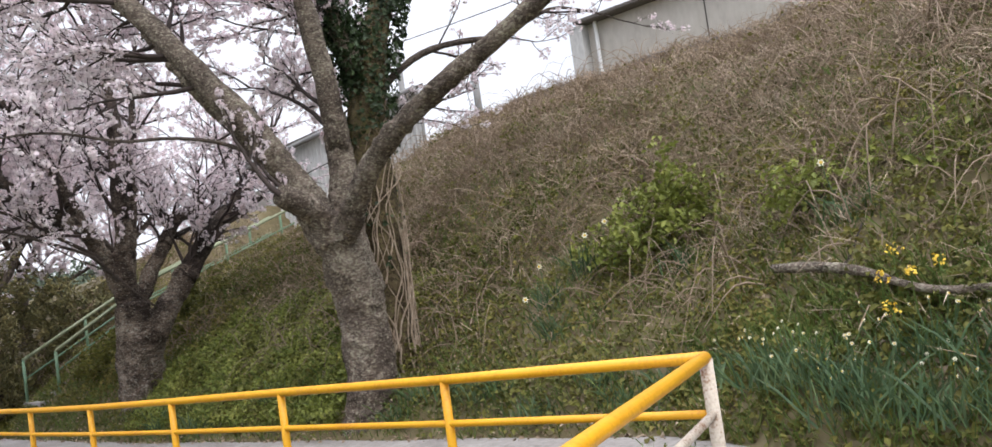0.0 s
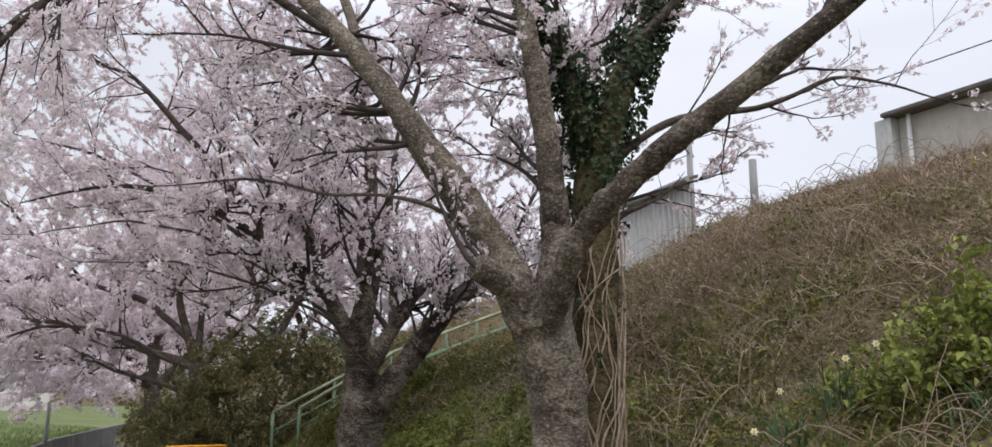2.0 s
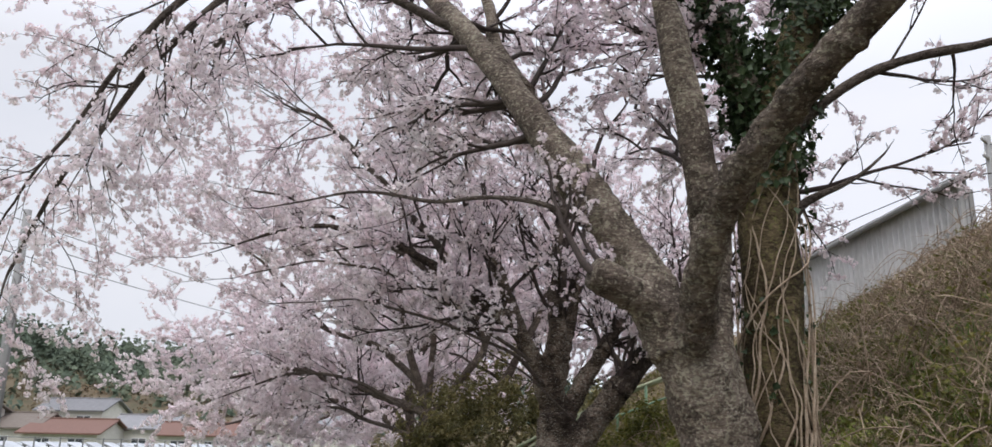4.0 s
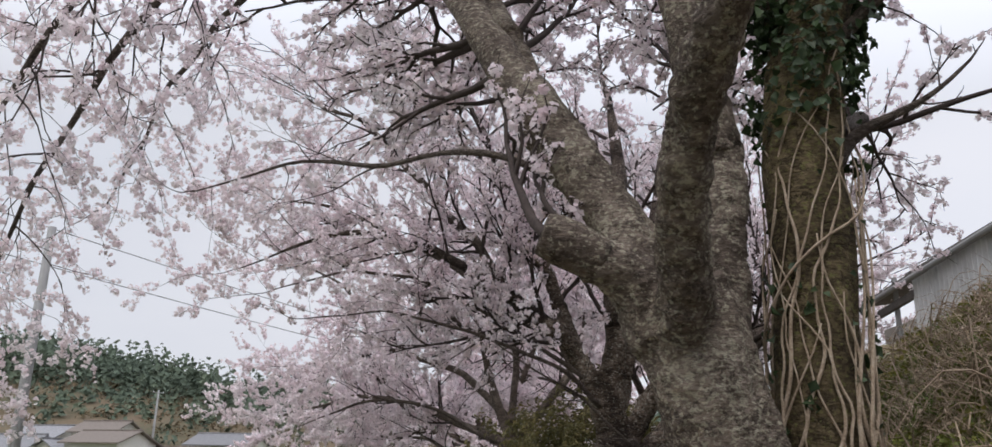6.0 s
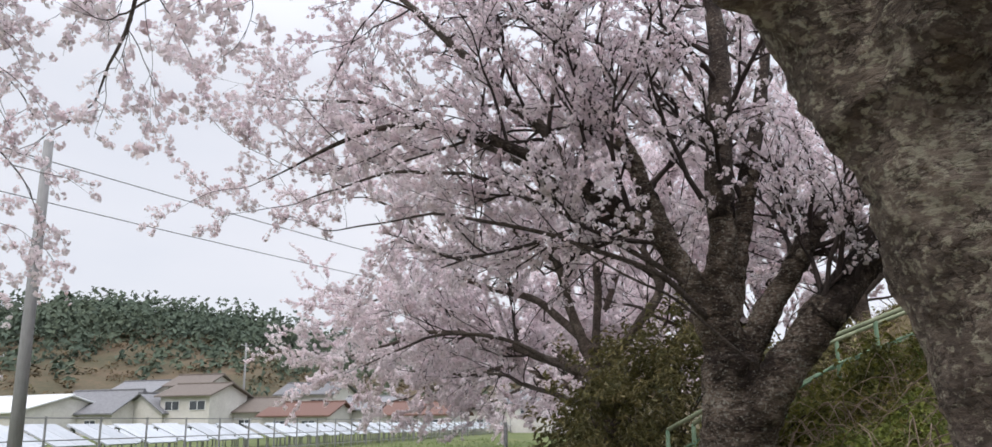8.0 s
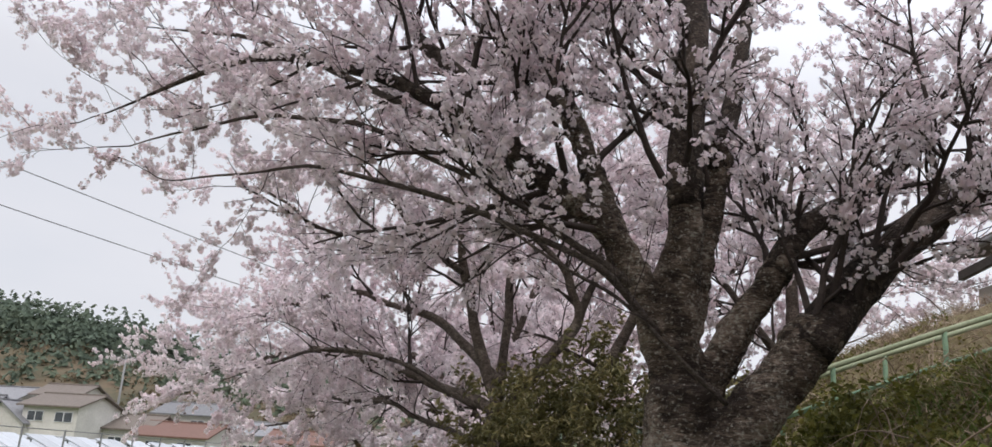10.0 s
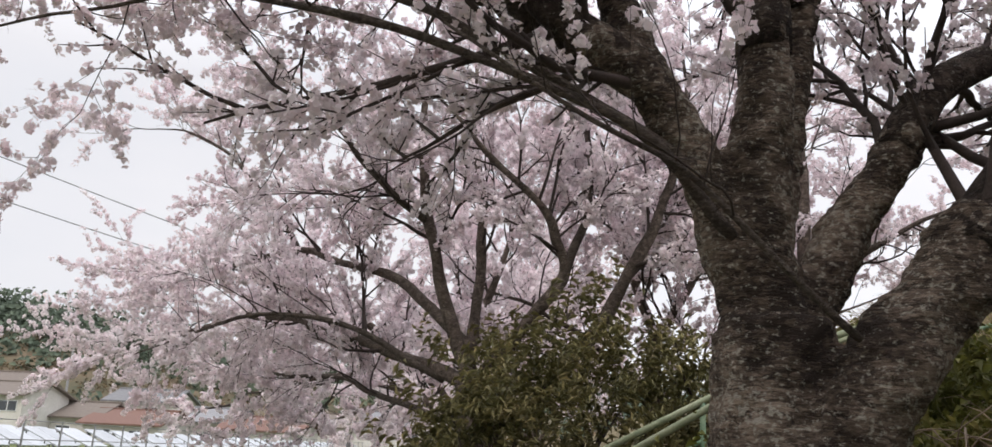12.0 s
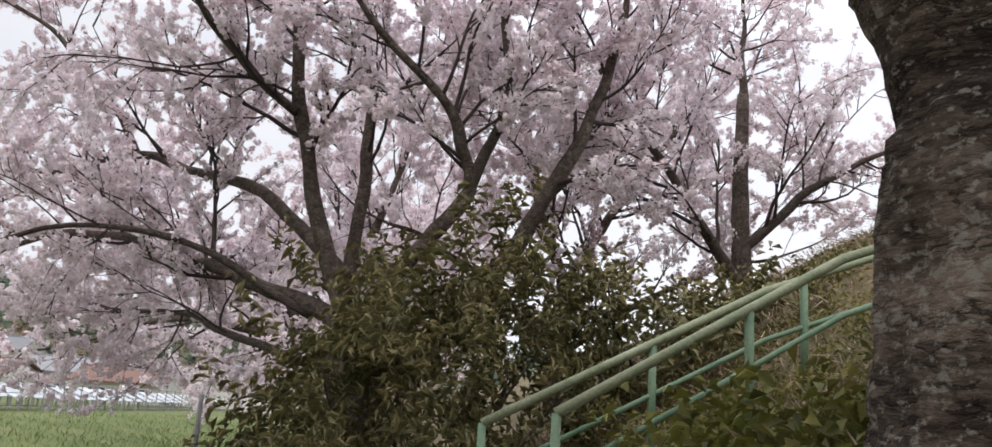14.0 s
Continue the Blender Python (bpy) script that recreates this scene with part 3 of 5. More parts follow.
class Crown:
    """Grows branches and twigs from limbs and keeps where the blossom sits."""

    def __init__(self, seed, reach=1.0):
        self.rng = np.random.default_rng(seed)
        self.wood = Shape()
        self.pos, self.dir = [], []
        self.reach = reach

    def grow(self, p, d, length, rad, level, droop, bloom, kids):
        rng = self.rng
        n = {1: 9, 2: 6, 3: 3}[level]
        step = length / (n - 1)
        pts = [np.asarray(p, float)]
        d = unit(d)
        for i in range(n - 1):
            d = unit(d + rng.normal(size=3) * (0.13, 0.13, 0.1) + np.array((0, 0, 0.07 - droop * (i / n) * 0.45)))
            pts.append(pts[-1] + d * step)
        sides = {1: 6, 2: 4, 3: 3}[level]
        self.wood.tube(pts, [rad, rad * (0.22 if level == 1 else 0.35)], sides, cap=False)
        pts = np.array(pts)
        if level >= 2:
            # tight heads of flowers, strung along the twig with gaps between them
            m = int(bloom * length * (16 if level == 3 else 8.5) + rng.uniform())
            s = rng.uniform(0.1 if level == 3 else 0.25, 1.0, m) * (n - 1)
            i = np.minimum(s.astype(int), n - 2)
            q = pts[i] + (pts[i + 1] - pts[i]) * (s - i)[:, None]
            self.pos.append(q + rng.normal(size=q.shape) * 0.015)
            self.dir.append(np.repeat(d[None], m, 0))
        if level < 3:
            for k in range(kids[level - 1]):
                s = (0.2 + 0.8 * (k + rng.uniform(0, 1)) / kids[level - 1]) * (n - 1)
                i = min(int(s), n - 2)
                q = pts[i] + (pts[i + 1] - pts[i]) * (s - i)
                t = unit(pts[i + 1] - pts[i])
                side = rng.normal(size=3) * (1, 1, 0.65)
                side -= t * np.dot(side, t)
                nd = unit(t * rng.uniform(0.7, 1.1) + unit(side) * rng.uniform(0.5, 0.9))
                self.grow(q, nd, length * rng.uniform(0.3, 0.52), rad * 0.46, level + 1, droop * 1.1, bloom, kids)

    def limb(self, pts, rad, count, start, length, droop, bloom, kids, lean=(0, 0, 0)):
        rng = self.rng
        n = len(pts)
        for k in range(count):
            s = (start + (1 - start) * (k + rng.uniform(0, 1)) / count) * (n - 1)
            i = min(int(s), n - 2)
            q = pts[i] + (pts[i + 1] - pts[i]) * (s - i)
            t = unit(pts[i + 1] - pts[i])
            side = rng.normal(size=3) + np.array(lean)
            side -= t * np.dot(side, t)
            nd = unit(t * rng.uniform(0.3, 0.9) + unit(side) * rng.uniform(0.6, 1.1))
            r = np.interp(s / (n - 1), np.linspace(0, 1, len(rad)), rad) * rng.uniform(0.3, 0.45)
            self.grow(q, nd, length * rng.uniform(0.6, 1.25), min(r, 0.04), 1, droop, bloom, kids)
        if rad[-1] < 0.1:
            self.grow(pts[-1], pts[-1] - pts[-2], length * 0.8, rad[-1], 1, droop, bloom, kids)

    def finish(self, tree, inv, size, per, twig=TWIG):
        b = tagged(part("twig_mass", self.wood, twig, tree, "dark thin branches and twigs", smooth=True), kind="stuff")
        b.matrix_parent_inverse = inv
        # the low twigs over the walkway are clipped bare for headroom
        pos, way = np.concatenate(self.pos), np.concatenate(self.dir)
        low = (pos[:, 0] > -0.6) & (pos[:, 0] < 2.0) & (pos[:, 1] > 3.0) & (pos[:, 1] < 16.2) & (pos[:, 2] < 3.1)
        v, f = flowers(pos[~low], way[~low], size, per, self.rng)
        o = indexed("blossom", v, f, BLOSSOM, tree)
        o.matrix_parent_inverse = inv
        tagged(o, "dense pale pink cherry blossom", kind="stuff")
        return len(v)


def cherry(label, base, trunk, limbs, seed, bark, size=0.03, per=3, voxel=0.0, limb_bark=None, group="cherry trees along the canal"):
    """trunk: (points, radii); limbs: rows of points, radii, number of boughs, start, bough length, droop, bloom, kids, lean."""
    tree = empty("cherry_tree", base, label, "tree", group)
    inv = Matrix.Translation(-Vector(base))
    pts = spline(trunk[0], 26)
    rad = np.interp(np.linspace(0, 1, 26), np.linspace(0, 1, len(trunk[1])), trunk[1])
    core = Shape().tube(pts, rad, 28, 0.16, True, 0.13)
    for row in limbs:
        if row[1][0] > 0.11 and voxel:
            p = spline(row[0], 40)
            r = np.interp(np.linspace(0, 1, 40), np.linspace(0, 1, len(row[1])), row[1])
            core.tube(p[:20], r[:20] * 1.04, 18, 0.22, True, 0.10)
    o = part("trunk", core, bark, tree, "fissured grey-brown cherry bark", smooth=True)
    o.matrix_parent_inverse = inv
    if voxel:
        melt = o.modifiers.new("melt", "REMESH")
        melt.mode, melt.voxel_size, melt.use_smooth_shade = "VOXEL", voxel, True
        soft = o.modifiers.new("soft", "SMOOTH")
        soft.iterations, soft.factor = 7, 0.5
        skin = bpy.data.textures.new("bark_relief", "CLOUDS")
        skin.noise_scale, skin.noise_depth = 0.11, 3
        knobs = o.modifiers.new("relief", "DISPLACE")
        knobs.texture, knobs.strength, knobs.texture_coords = skin, 0.075, "LOCAL"
    crown = Crown(seed)
    for row in limbs:
        lp, lr, count, start, length, droop, bloom, kids, lean = row
        p = spline(lp, max(12, 5 * len(lp)))
        amp = 0.03 if lr[0] > 0.15 else 0.11
        for k in range(len(p)):
            p[k] += amp * min(1.0, 3 * k / len(p)) * np.array(noise.noise_vector(Vector(p[k] * 1.1)))
        r = np.interp(np.linspace(0, 1, len(p)), np.linspace(0, 1, len(lr)), lr)
        lead = len(p) * 2 // 5 if voxel and lr[0] > 0.11 else 0
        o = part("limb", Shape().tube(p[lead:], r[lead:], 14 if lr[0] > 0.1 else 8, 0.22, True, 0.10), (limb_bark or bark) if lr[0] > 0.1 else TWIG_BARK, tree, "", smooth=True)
        o.matrix_parent_inverse = inv
        crown.limb(p, lr, count, start, length, droop, bloom, kids, lean)
    crown.finish(tree, inv, size, per)
    return tree


K = (6, 5)
cherry("old cherry tree in full pink blossom with a thick forked trunk", (2.1, 9.0, 0.1),
       ([(2.32, 9.1, -0.3), (2.27, 9.07, 0.3), (2.18, 9.0, 1.3), (2.03, 8.95, 2.0), (1.85, 8.9, 2.65)], [0.52, 0.36, 0.32, 0.35, 0.3]),
       [
           ([(1.8, 8.9, 2.3), (1.45, 9.15, 3.2), (0.9, 9.55, 4.2), (0.2, 10.7, 5.9), (-0.5, 12.0, 7.4)], [0.25, 0.2, 0.175, 0.14, 0.08], 13, 0.55, 2.4, 0.4, 1.0, K, (-0.3, 1.8, 0.2)),
           ([(1.85, 8.8, 2.3), (1.66, 7.8, 3.15), (1.75, 6.8, 3.7), (2.15, 5.4, 4.4), (2.5, 4.2, 5.2), (2.8, 3.2, 6.2)], [0.17, 0.125, 0.112, 0.1, 0.08, 0.045], 5, 0.5, 1.9, 0.3, 0.45, (5, 4), (1.5, 0.8, -0.1)),
           ([(2.14, 9.05, 1.9), (2.12, 9.02, 2.7), (2.15, 9.0, 3.5), (1.9, 8.85, 4.7), (1.72, 8.9, 5.8), (1.65, 9.2, 7.4)], [0.22, 0.19, 0.17, 0.145, 0.12, 0.06], 9, 0.4, 2.3, 0.4, 1.0, K, (-0.2, 1.6, 0.1)),
           ([(1.8, 8.85, 2.5), (1.45, 8.85, 2.72), (1.12, 8.8, 2.87), (0.97, 8.78, 2.92)], [0.19, 0.16, 0.14, 0.115], 2, 0.3, 1.2, 0.3, 0.8, (4, 4), (-1, 0, 0)),
           ([(1.2, 9.4, 3.6), (0.9, 10.6, 5.0), (0.6, 11.6, 6.4), (0.5, 12.4, 7.8)], [0.14, 0.12, 0.09, 0.05], 11, 0.25, 2.4, 0.4, 1.0, K, (0.2, 1.6, 0.2)),
           ([(1.3, 9.2, 3.3), (0.6, 9.5, 3.75), (-0.3, 10.2, 3.85), (-1.1, 10.6, 4.05), (-2.0, 11.2, 3.9)], [0.03, 0.024, 0.02, 0.014, 0.007], 7, 0.35, 0.9, 0.3, 0.6, (4, 4), (0, 0, 0.3)),
           ([(-0.3, 11.6, 7.0), (-1.6, 12.0, 7.5), (-3.0, 12.3, 6.8), (-4.3, 13.1, 5.4), (-5.2, 13.9, 4.2), (-5.5, 14.1, 3.2)], [0.08, 0.065, 0.05, 0.038, 0.025, 0.012], 17, 0.2, 1.6, 0.8, 0.85, (5, 4), (0, 0, -0.4)),
           ([(0.1, 10.9, 6.1), (-1.6, 11.2, 6.9), (-3.0, 11.0, 6.2), (-3.9, 11.2, 5.0), (-4.5, 11.5, 3.9)], [0.06, 0.05, 0.042, 0.03, 0.014], 17, 0.25, 1.5, 0.8, 0.85, (5, 4), (0, 0, -0.4)),
           ([(-1.0, 11.9, 7.3), (-2.6, 13.6, 7.4), (-4.0, 15.0, 6.6), (-4.8, 15.8, 5.4)], [0.055, 0.045, 0.032, 0.014], 14, 0.2, 1.5, 0.8, 0.85, (5, 4), (0, 0, -0.3)),
       ], 3, BARK, 0.023, 6, 0.028)

cherry("ivy-covered cherry trunk standing close behind another tree", (2.75, 9.15, 0.3),
       ([(2.7, 9.1, -0.1), (2.74, 9.1, 1.0), (2.76, 9.1, 2.4), (2.82, 9.1, 4.2), (3.2, 9.1, 5.4), (3.95, 9.15, 6.9)], [0.36, 0.29, 0.27, 0.26, 0.2, 0.12]),
       [
           ([(2.82, 9.1, 4.0), (2.66, 9.15, 4.9), (2.38, 9.2, 5.7), (1.85, 9.3, 6.7)], [0.17, 0.14, 0.11, 0.06], 5, 0.4, 1.9, 0.3, 0.9, K, (0, 1, 0)),
           ([(2.85, 9.15, 4.2), (3.5, 8.6, 4.9), (4.5, 8.1, 5.0), (5.2, 7.5, 5.4), (6.3, 7.0, 5.2)], [0.06, 0.045, 0.03, 0.012], 9, 0.2, 1.3, 0.05, 0.3, (5, 4), (0.3, 0, 0)),
           ([(3.2, 9.1, 5.8), (4.1, 8.2, 6.9), (5.2, 7.2, 7.4), (6.6, 6.0, 7.0)], [0.07, 0.05, 0.035, 0.012], 9, 0.2, 1.5, 0.05, 0.3, (5, 4), (0.3, 0, 0)),
           ([(2.9, 9.3, 3.6), (3.6, 10.2, 4.4), (4.4, 11.4, 4.9)], [0.09, 0.07, 0.03], 8, 0.2, 1.7, 0.4, 0.8, K, (0, 0.3, 0)),
           ([(3.9, 9.2, 6.7), (4.3, 9.8, 8.2)], [0.1, 0.05], 11, 0.1, 2.2, 0.3, 0.9, K, (0, 0.3, 0)),
           ([(2.9, 9.3, 4.6), (3.3, 10.6, 6.0), (3.7, 12.0, 7.2)], [0.08, 0.06, 0.03], 14, 0.15, 2.1, 0.3, 0.95, K, (0, 0, 0)),
           ([(2.95, 9.0, 3.5), (3.13, 9.0, 3.72), (3.44, 8.9, 3.93), (3.75, 8.8, 4.17)], [0.05, 0.04, 0.025, 0.012], 2, 0.5, 0.3, 0.0, 0.0, (1, 1), (0, 0, 0)),
       ], 5, BARK_IVY, 0.023, 6, 0.0, BARK)

cherry("dark-barked cherry tree in blossom leaning over the walkway", (2.6, 16.35, 0.0),
       ([(2.66, 16.40, -0.66), (2.62, 16.37, 0.32), (2.58, 16.35, 1.19), (2.58, 16.34, 2.06)], [0.54, 0.44, 0.385, 0.285]),
       [
           ([(2.62, 16.28, 0.75), (2.90, 15.99, 1.6), (3.43, 15.97, 2.34), (3.92, 16.08, 2.88), (4.79, 16.29, 3.70), (6.04, 16.62, 4.79)], [0.25, 0.215, 0.205, 0.2, 0.17, 0.09], 14, 0.4, 2.1, 0.4, 0.8, K, (0.3, 0.2, 0.3)),
           ([(2.61, 16.46, 1.74), (3.05, 16.51, 2.55), (3.43, 16.51, 3.10), (3.75, 16.57, 3.59), (4.41, 16.73, 4.03), (5.39, 17.17, 4.90)], [0.2, 0.15, 0.13, 0.12, 0.1, 0.05], 12, 0.35, 1.9, 0.4, 0.8, K, (0, 0.3, 0.3)),
           ([(2.56, 16.38, 1.41), (2.55, 16.40, 2.50), (2.60, 16.40, 3.59), (2.64, 16.46, 4.79), (2.77, 16.73, 6.21), (2.66, 17.06, 7.73)], [0.24, 0.18, 0.165, 0.15, 0.12, 0.06], 12, 0.4, 2.4, 0.4, 1.0, K, (-0.2, 0.3, 0.1)),
           ([(2.5, 16.40, 1.95), (2.26, 16.46, 2.83), (1.92, 16.46, 3.43), (1.49, 16.51, 3.81), (0.27, 16.73, 4.68), (-1.59, 17.38, 5.33), (-3.55, 18.26, 4.90)], [0.16, 0.14, 0.125, 0.11, 0.08, 0.045, 0.008], 18, 0.3, 2.2, 0.3, 1.0, K, (-0.2, 0.2, 0.1)),
           ([(2.06, 16.46, 3.15), (1.57, 16.84, 4.68), (0.92, 17.27, 6.21), (0.37, 17.82, 7.73)], [0.13, 0.11, 0.08, 0.05], 17, 0.2, 2.4, 0.4, 1.0, K, (-0.4, 0.3, 0.1)),
           ([(2.66, 16.51, 2.50), (2.94, 16.73, 3.81), (3.32, 17.06, 5.33), (3.64, 17.38, 6.86)], [0.12, 0.11, 0.09, 0.05], 9, 0.35, 2.2, 0.4, 0.9, K, (0.3, 0.3, 0)),
           ([(1.25, 16.73, 3.92), (0.16, 17.38, 5.55), (-1.37, 17.82, 7.29), (-2.68, 18.47, 8.17)], [0.09, 0.075, 0.05, 0.012], 18, 0.2, 2.2, 0.5, 1.0, K, (0, 0, 0.2)),
           ([(2.35, 16.3, 2.5), (1.6, 16.1, 3.1), (0.4, 16.2, 3.5), (-0.9, 16.6, 3.9), (-2.2, 17.2, 3.8)], [0.036, 0.03, 0.024, 0.017, 0.008], 9, 0.3, 1.2, 0.3, 0.8, K, (0, 0, 0.2)),
           ([(2.3, 16.35, 2.8), (1.3, 16.5, 3.5), (0.0, 16.9, 4.3), (-1.6, 17.4, 4.7), (-3.0, 17.8, 4.4)], [0.04, 0.034, 0.028, 0.02, 0.008], 11, 0.25, 1.4, 0.35, 0.9, K, (0, 0, 0.2)),
           ([(2.2, 16.5, 3.2), (1.0, 17.0, 4.2), (-0.6, 17.8, 5.2), (-2.2, 18.6, 6.2), (-3.4, 19.2, 6.5)], [0.06, 0.05, 0.04, 0.03, 0.01], 12, 0.25, 1.7, 0.4, 1.0, K, (0, 0, 0.2)),
           ([(2.79, 15.80, 1.90), (2.17, 15.75, 2.39), (1.52, 15.75, 2.88), (0.70, 15.86, 3.37)], [0.021, 0.018, 0.014, 0.008], 8, 0.35, 1.1, 0.3, 0.5, (4, 4), (0, 0, 0)),
       ], 8, BARK_OLD, 0.022, 7, 0.032, BARK_LIMB)

cherry("spreading cherry tree with low arching boughs over the canal", (1.6, 26.0, -0.3),
       ([(1.8, 26.0, -0.6), (1.7, 26.0, 0.6), (1.6, 26.0, 1.6), (1.4, 26.0, 2.5)], [0.46, 0.38, 0.34, 0.26]),
       [
           ([(1.5, 26.0, 2.3), (0.5, 26.8, 2.75), (-0.33, 27.5, 3.03), (-1.82, 29.0, 3.56), (-3.0, 30.0, 3.8), (-4.4, 31.0, 3.55), (-6.0, 32.0, 3.2)], [0.132, 0.112, 0.099, 0.0792, 0.0594, 0.0396, 0.0132], 20, 0.25, 2.2, 0.25, 1.1, K, (0, 0, 0.2)),
           ([(1.4, 26.0, 2.9), (0.16, 27.2, 4.15), (-1.1, 28.5, 4.76), (-2.1, 29.5, 5.12), (-3.5, 30.5, 5.0), (-4.7, 31.0, 4.9), (-6.2, 31.6, 4.4)], [0.106, 0.0924, 0.0792, 0.066, 0.0495, 0.033, 0.0132], 20, 0.2, 2.2, 0.25, 1.1, K, (0, 0, 0.2)),
           ([(-2.1, 29.5, 5.1), (-2.5, 29.5, 5.8), (-3.3, 29.5, 6.7), (-4.3, 29.5, 7.4), (-5.4, 29.6, 7.6)], [0.066, 0.0561, 0.0462, 0.033, 0.0132], 13, 0.1, 2.0, 0.25, 1.0, K, (0, 0, 0.2)),
           ([(1.4, 26.0, 2.4), (0.91, 26.0, 3.69), (0.65, 25.9, 4.58), (0.46, 25.8, 5.5), (0.4, 25.8, 7.0), (0.3, 25.9, 8.6)], [0.132, 0.112, 0.099, 0.0858, 0.0594, 0.0264], 14, 0.3, 2.2, 0.3, 1.0, K, (-0.3, 0, 0.1)),
           ([(0.5, 25.8, 5.0), (-0.1, 25.5, 5.4), (-0.5, 25.2, 5.75), (-1.3, 24.7, 6.5), (-2.2, 24.2, 7.1)], [0.066, 0.0561, 0.0495, 0.033, 0.0132], 10, 0.2, 1.9, 0.4, 1.0, K, (-0.2, 0, 0.1)),
           ([(1.6, 26.0, 2.5), (2.3, 25.7, 3.4), (2.85, 25.5, 4.2), (2.67, 25.4, 4.8), (2.3, 25.2, 5.3), (1.7, 25.0, 5.75), (0.9, 24.8, 6.5)], [0.119, 0.106, 0.0924, 0.0792, 0.066, 0.0528, 0.0264], 13, 0.35, 2.0, 0.4, 1.0, K, (-0.2, 0, 0.1)),
           ([(2.85, 25.5, 4.2), (3.2, 25.6, 5.3), (3.25, 25.8, 6.5), (3.2, 26.0, 8.0)], [0.0792, 0.066, 0.0528, 0.0264], 10, 0.2, 2.0, 0.3, 1.0, K, (0, 0, 0.1)),
           ([(2.0, 25.8, 1.6), (3.0, 25.5, 2.8), (3.6, 25.4, 3.62), (4.0, 25.3, 4.41), (4.33, 25.2, 5.23), (4.66, 25.1, 6.25), (4.8, 25.0, 7.4)], [0.132, 0.125, 0.112, 0.102, 0.0858, 0.066, 0.033], 12, 0.4, 2.1, 0.4, 0.8, K, (0.2, 0, 0.1)),
           ([(1.3, 26.2, 1.7), (-0.07, 28.0, 2.18), (-1.1, 30.0, 2.62), (-2.7, 32.0, 2.8), (-4.5, 34.0, 3.0)], [0.0726, 0.0594, 0.0462, 0.033, 0.0132], 15, 0.25, 1.9, 0.4, 1.1, K, (0, 0, 0)),
           ([(1.0, 26.4, 2.4), (-0.8, 26.8, 3.3), (-2.6, 27.2, 3.4), (-4.6, 27.8, 2.6)], [0.0594, 0.0495, 0.0363, 0.00792], 12, 0.2, 1.8, 0.4, 1.0, K, (0, 0, 0.1)),
           ([(1.4, 26.1, 2.6), (1.5, 26.6, 4.6), (1.4, 27.0, 6.6), (1.3, 27.4, 8.6)], [0.106, 0.0858, 0.066, 0.033], 12, 0.3, 2.4, 0.4, 1.0, K, (0, 0, 0.1)),
       ], 13, BARK_DARK, 0.03, 6)

for n, (bx, by, seed) in enumerate(((2.2, 38.0, 21), (4.0, 50.0, 22), (7.5, 63.0, 23))):
    cherry("distant cherry tree in pale pink blossom by the canal", (bx, by, -0.5),
           ([(bx, by, -0.8), (bx - 0.1, by, 0.8), (bx - 0.3, by, 2.0)], [0.42, 0.34, 0.28]),
           [
               ([(bx - 0.3, by, 1.9), (bx - 2.0, by + 0.4, 2.9), (bx - 4.5, by + 0.8, 3.3), (bx - 7.0, by + 1.0, 2.4)], [0.18, 0.14, 0.1, 0.05], 14, 0.2, 2.8, 0.3, 1.0, K, (0, 0, 0.1)),
               ([(bx - 0.3, by, 1.9), (bx - 1.6, by - 1.4, 3.4), (bx - 3.4, by - 2.6, 4.6), (bx - 5.0, by - 3.4, 5.0)], [0.18, 0.14, 0.1, 0.05], 14, 0.2, 2.8, 0.3, 1.0, K, (0, 0, 0.1)),
               ([(bx - 0.3, by, 1.9), (bx - 0.5, by + 0.2, 4.4), (bx - 0.8, by + 0.3, 6.8)], [0.18, 0.13, 0.05], 13, 0.25, 3.0, 0.4, 0.8, K, (0, 0, 0)),
               ([(bx - 0.2, by, 1.9), (bx + 1.4, by - 0.6, 3.8), (bx + 2.8, by - 1.0, 5.6)], [0.18, 0.13, 0.05], 11, 0.25, 2.8, 0.4, 0.8, K, (0, 0, 0)),
               ([(bx - 0.3, by, 1.9), (bx - 0.2, by - 0.5, 4.4), (bx + 0.6, by - 1.0, 7.0), (bx + 1.2, by - 1.5, 9.4)], [0.16, 0.13, 0.09, 0.04], 15, 0.3, 2.8, 0.3, 0.8, K, (0, 0, 0)),
           ], seed, BARK_DARK, 0.055, 3)

cherry("slender cherry tree in pale blossom above the stair", (7.8, 27.5, 2.2),
       ([(7.8, 27.5, 1.8), (7.85, 27.5, 3.4), (7.8, 27.5, 5.0), (7.9, 27.6, 7.0)], [0.22, 0.18, 0.15, 0.1]),
       [
           ([(7.8, 27.5, 3.6), (6.6, 27.0, 4.8), (5.2, 26.6, 6.2)], [0.1, 0.08, 0.04], 14, 0.15, 2.3, 0.3, 1.0, K, (0, 0, 0)),
           ([(7.8, 27.5, 4.2), (8.8, 27.0, 5.2), (10.0, 26.4, 6.0)], [0.1, 0.07, 0.03], 12, 0.15, 2.2, 0.3, 0.8, K, (0, 0, 0)),
           ([(7.9, 27.6, 6.8), (7.9, 27.6, 8.6)], [0.09, 0.04], 9, 0.1, 2.6, 0.2, 0.7, K, (0, 0, 0)),
       ], 27, BARK_DARK, 0.033, 5)
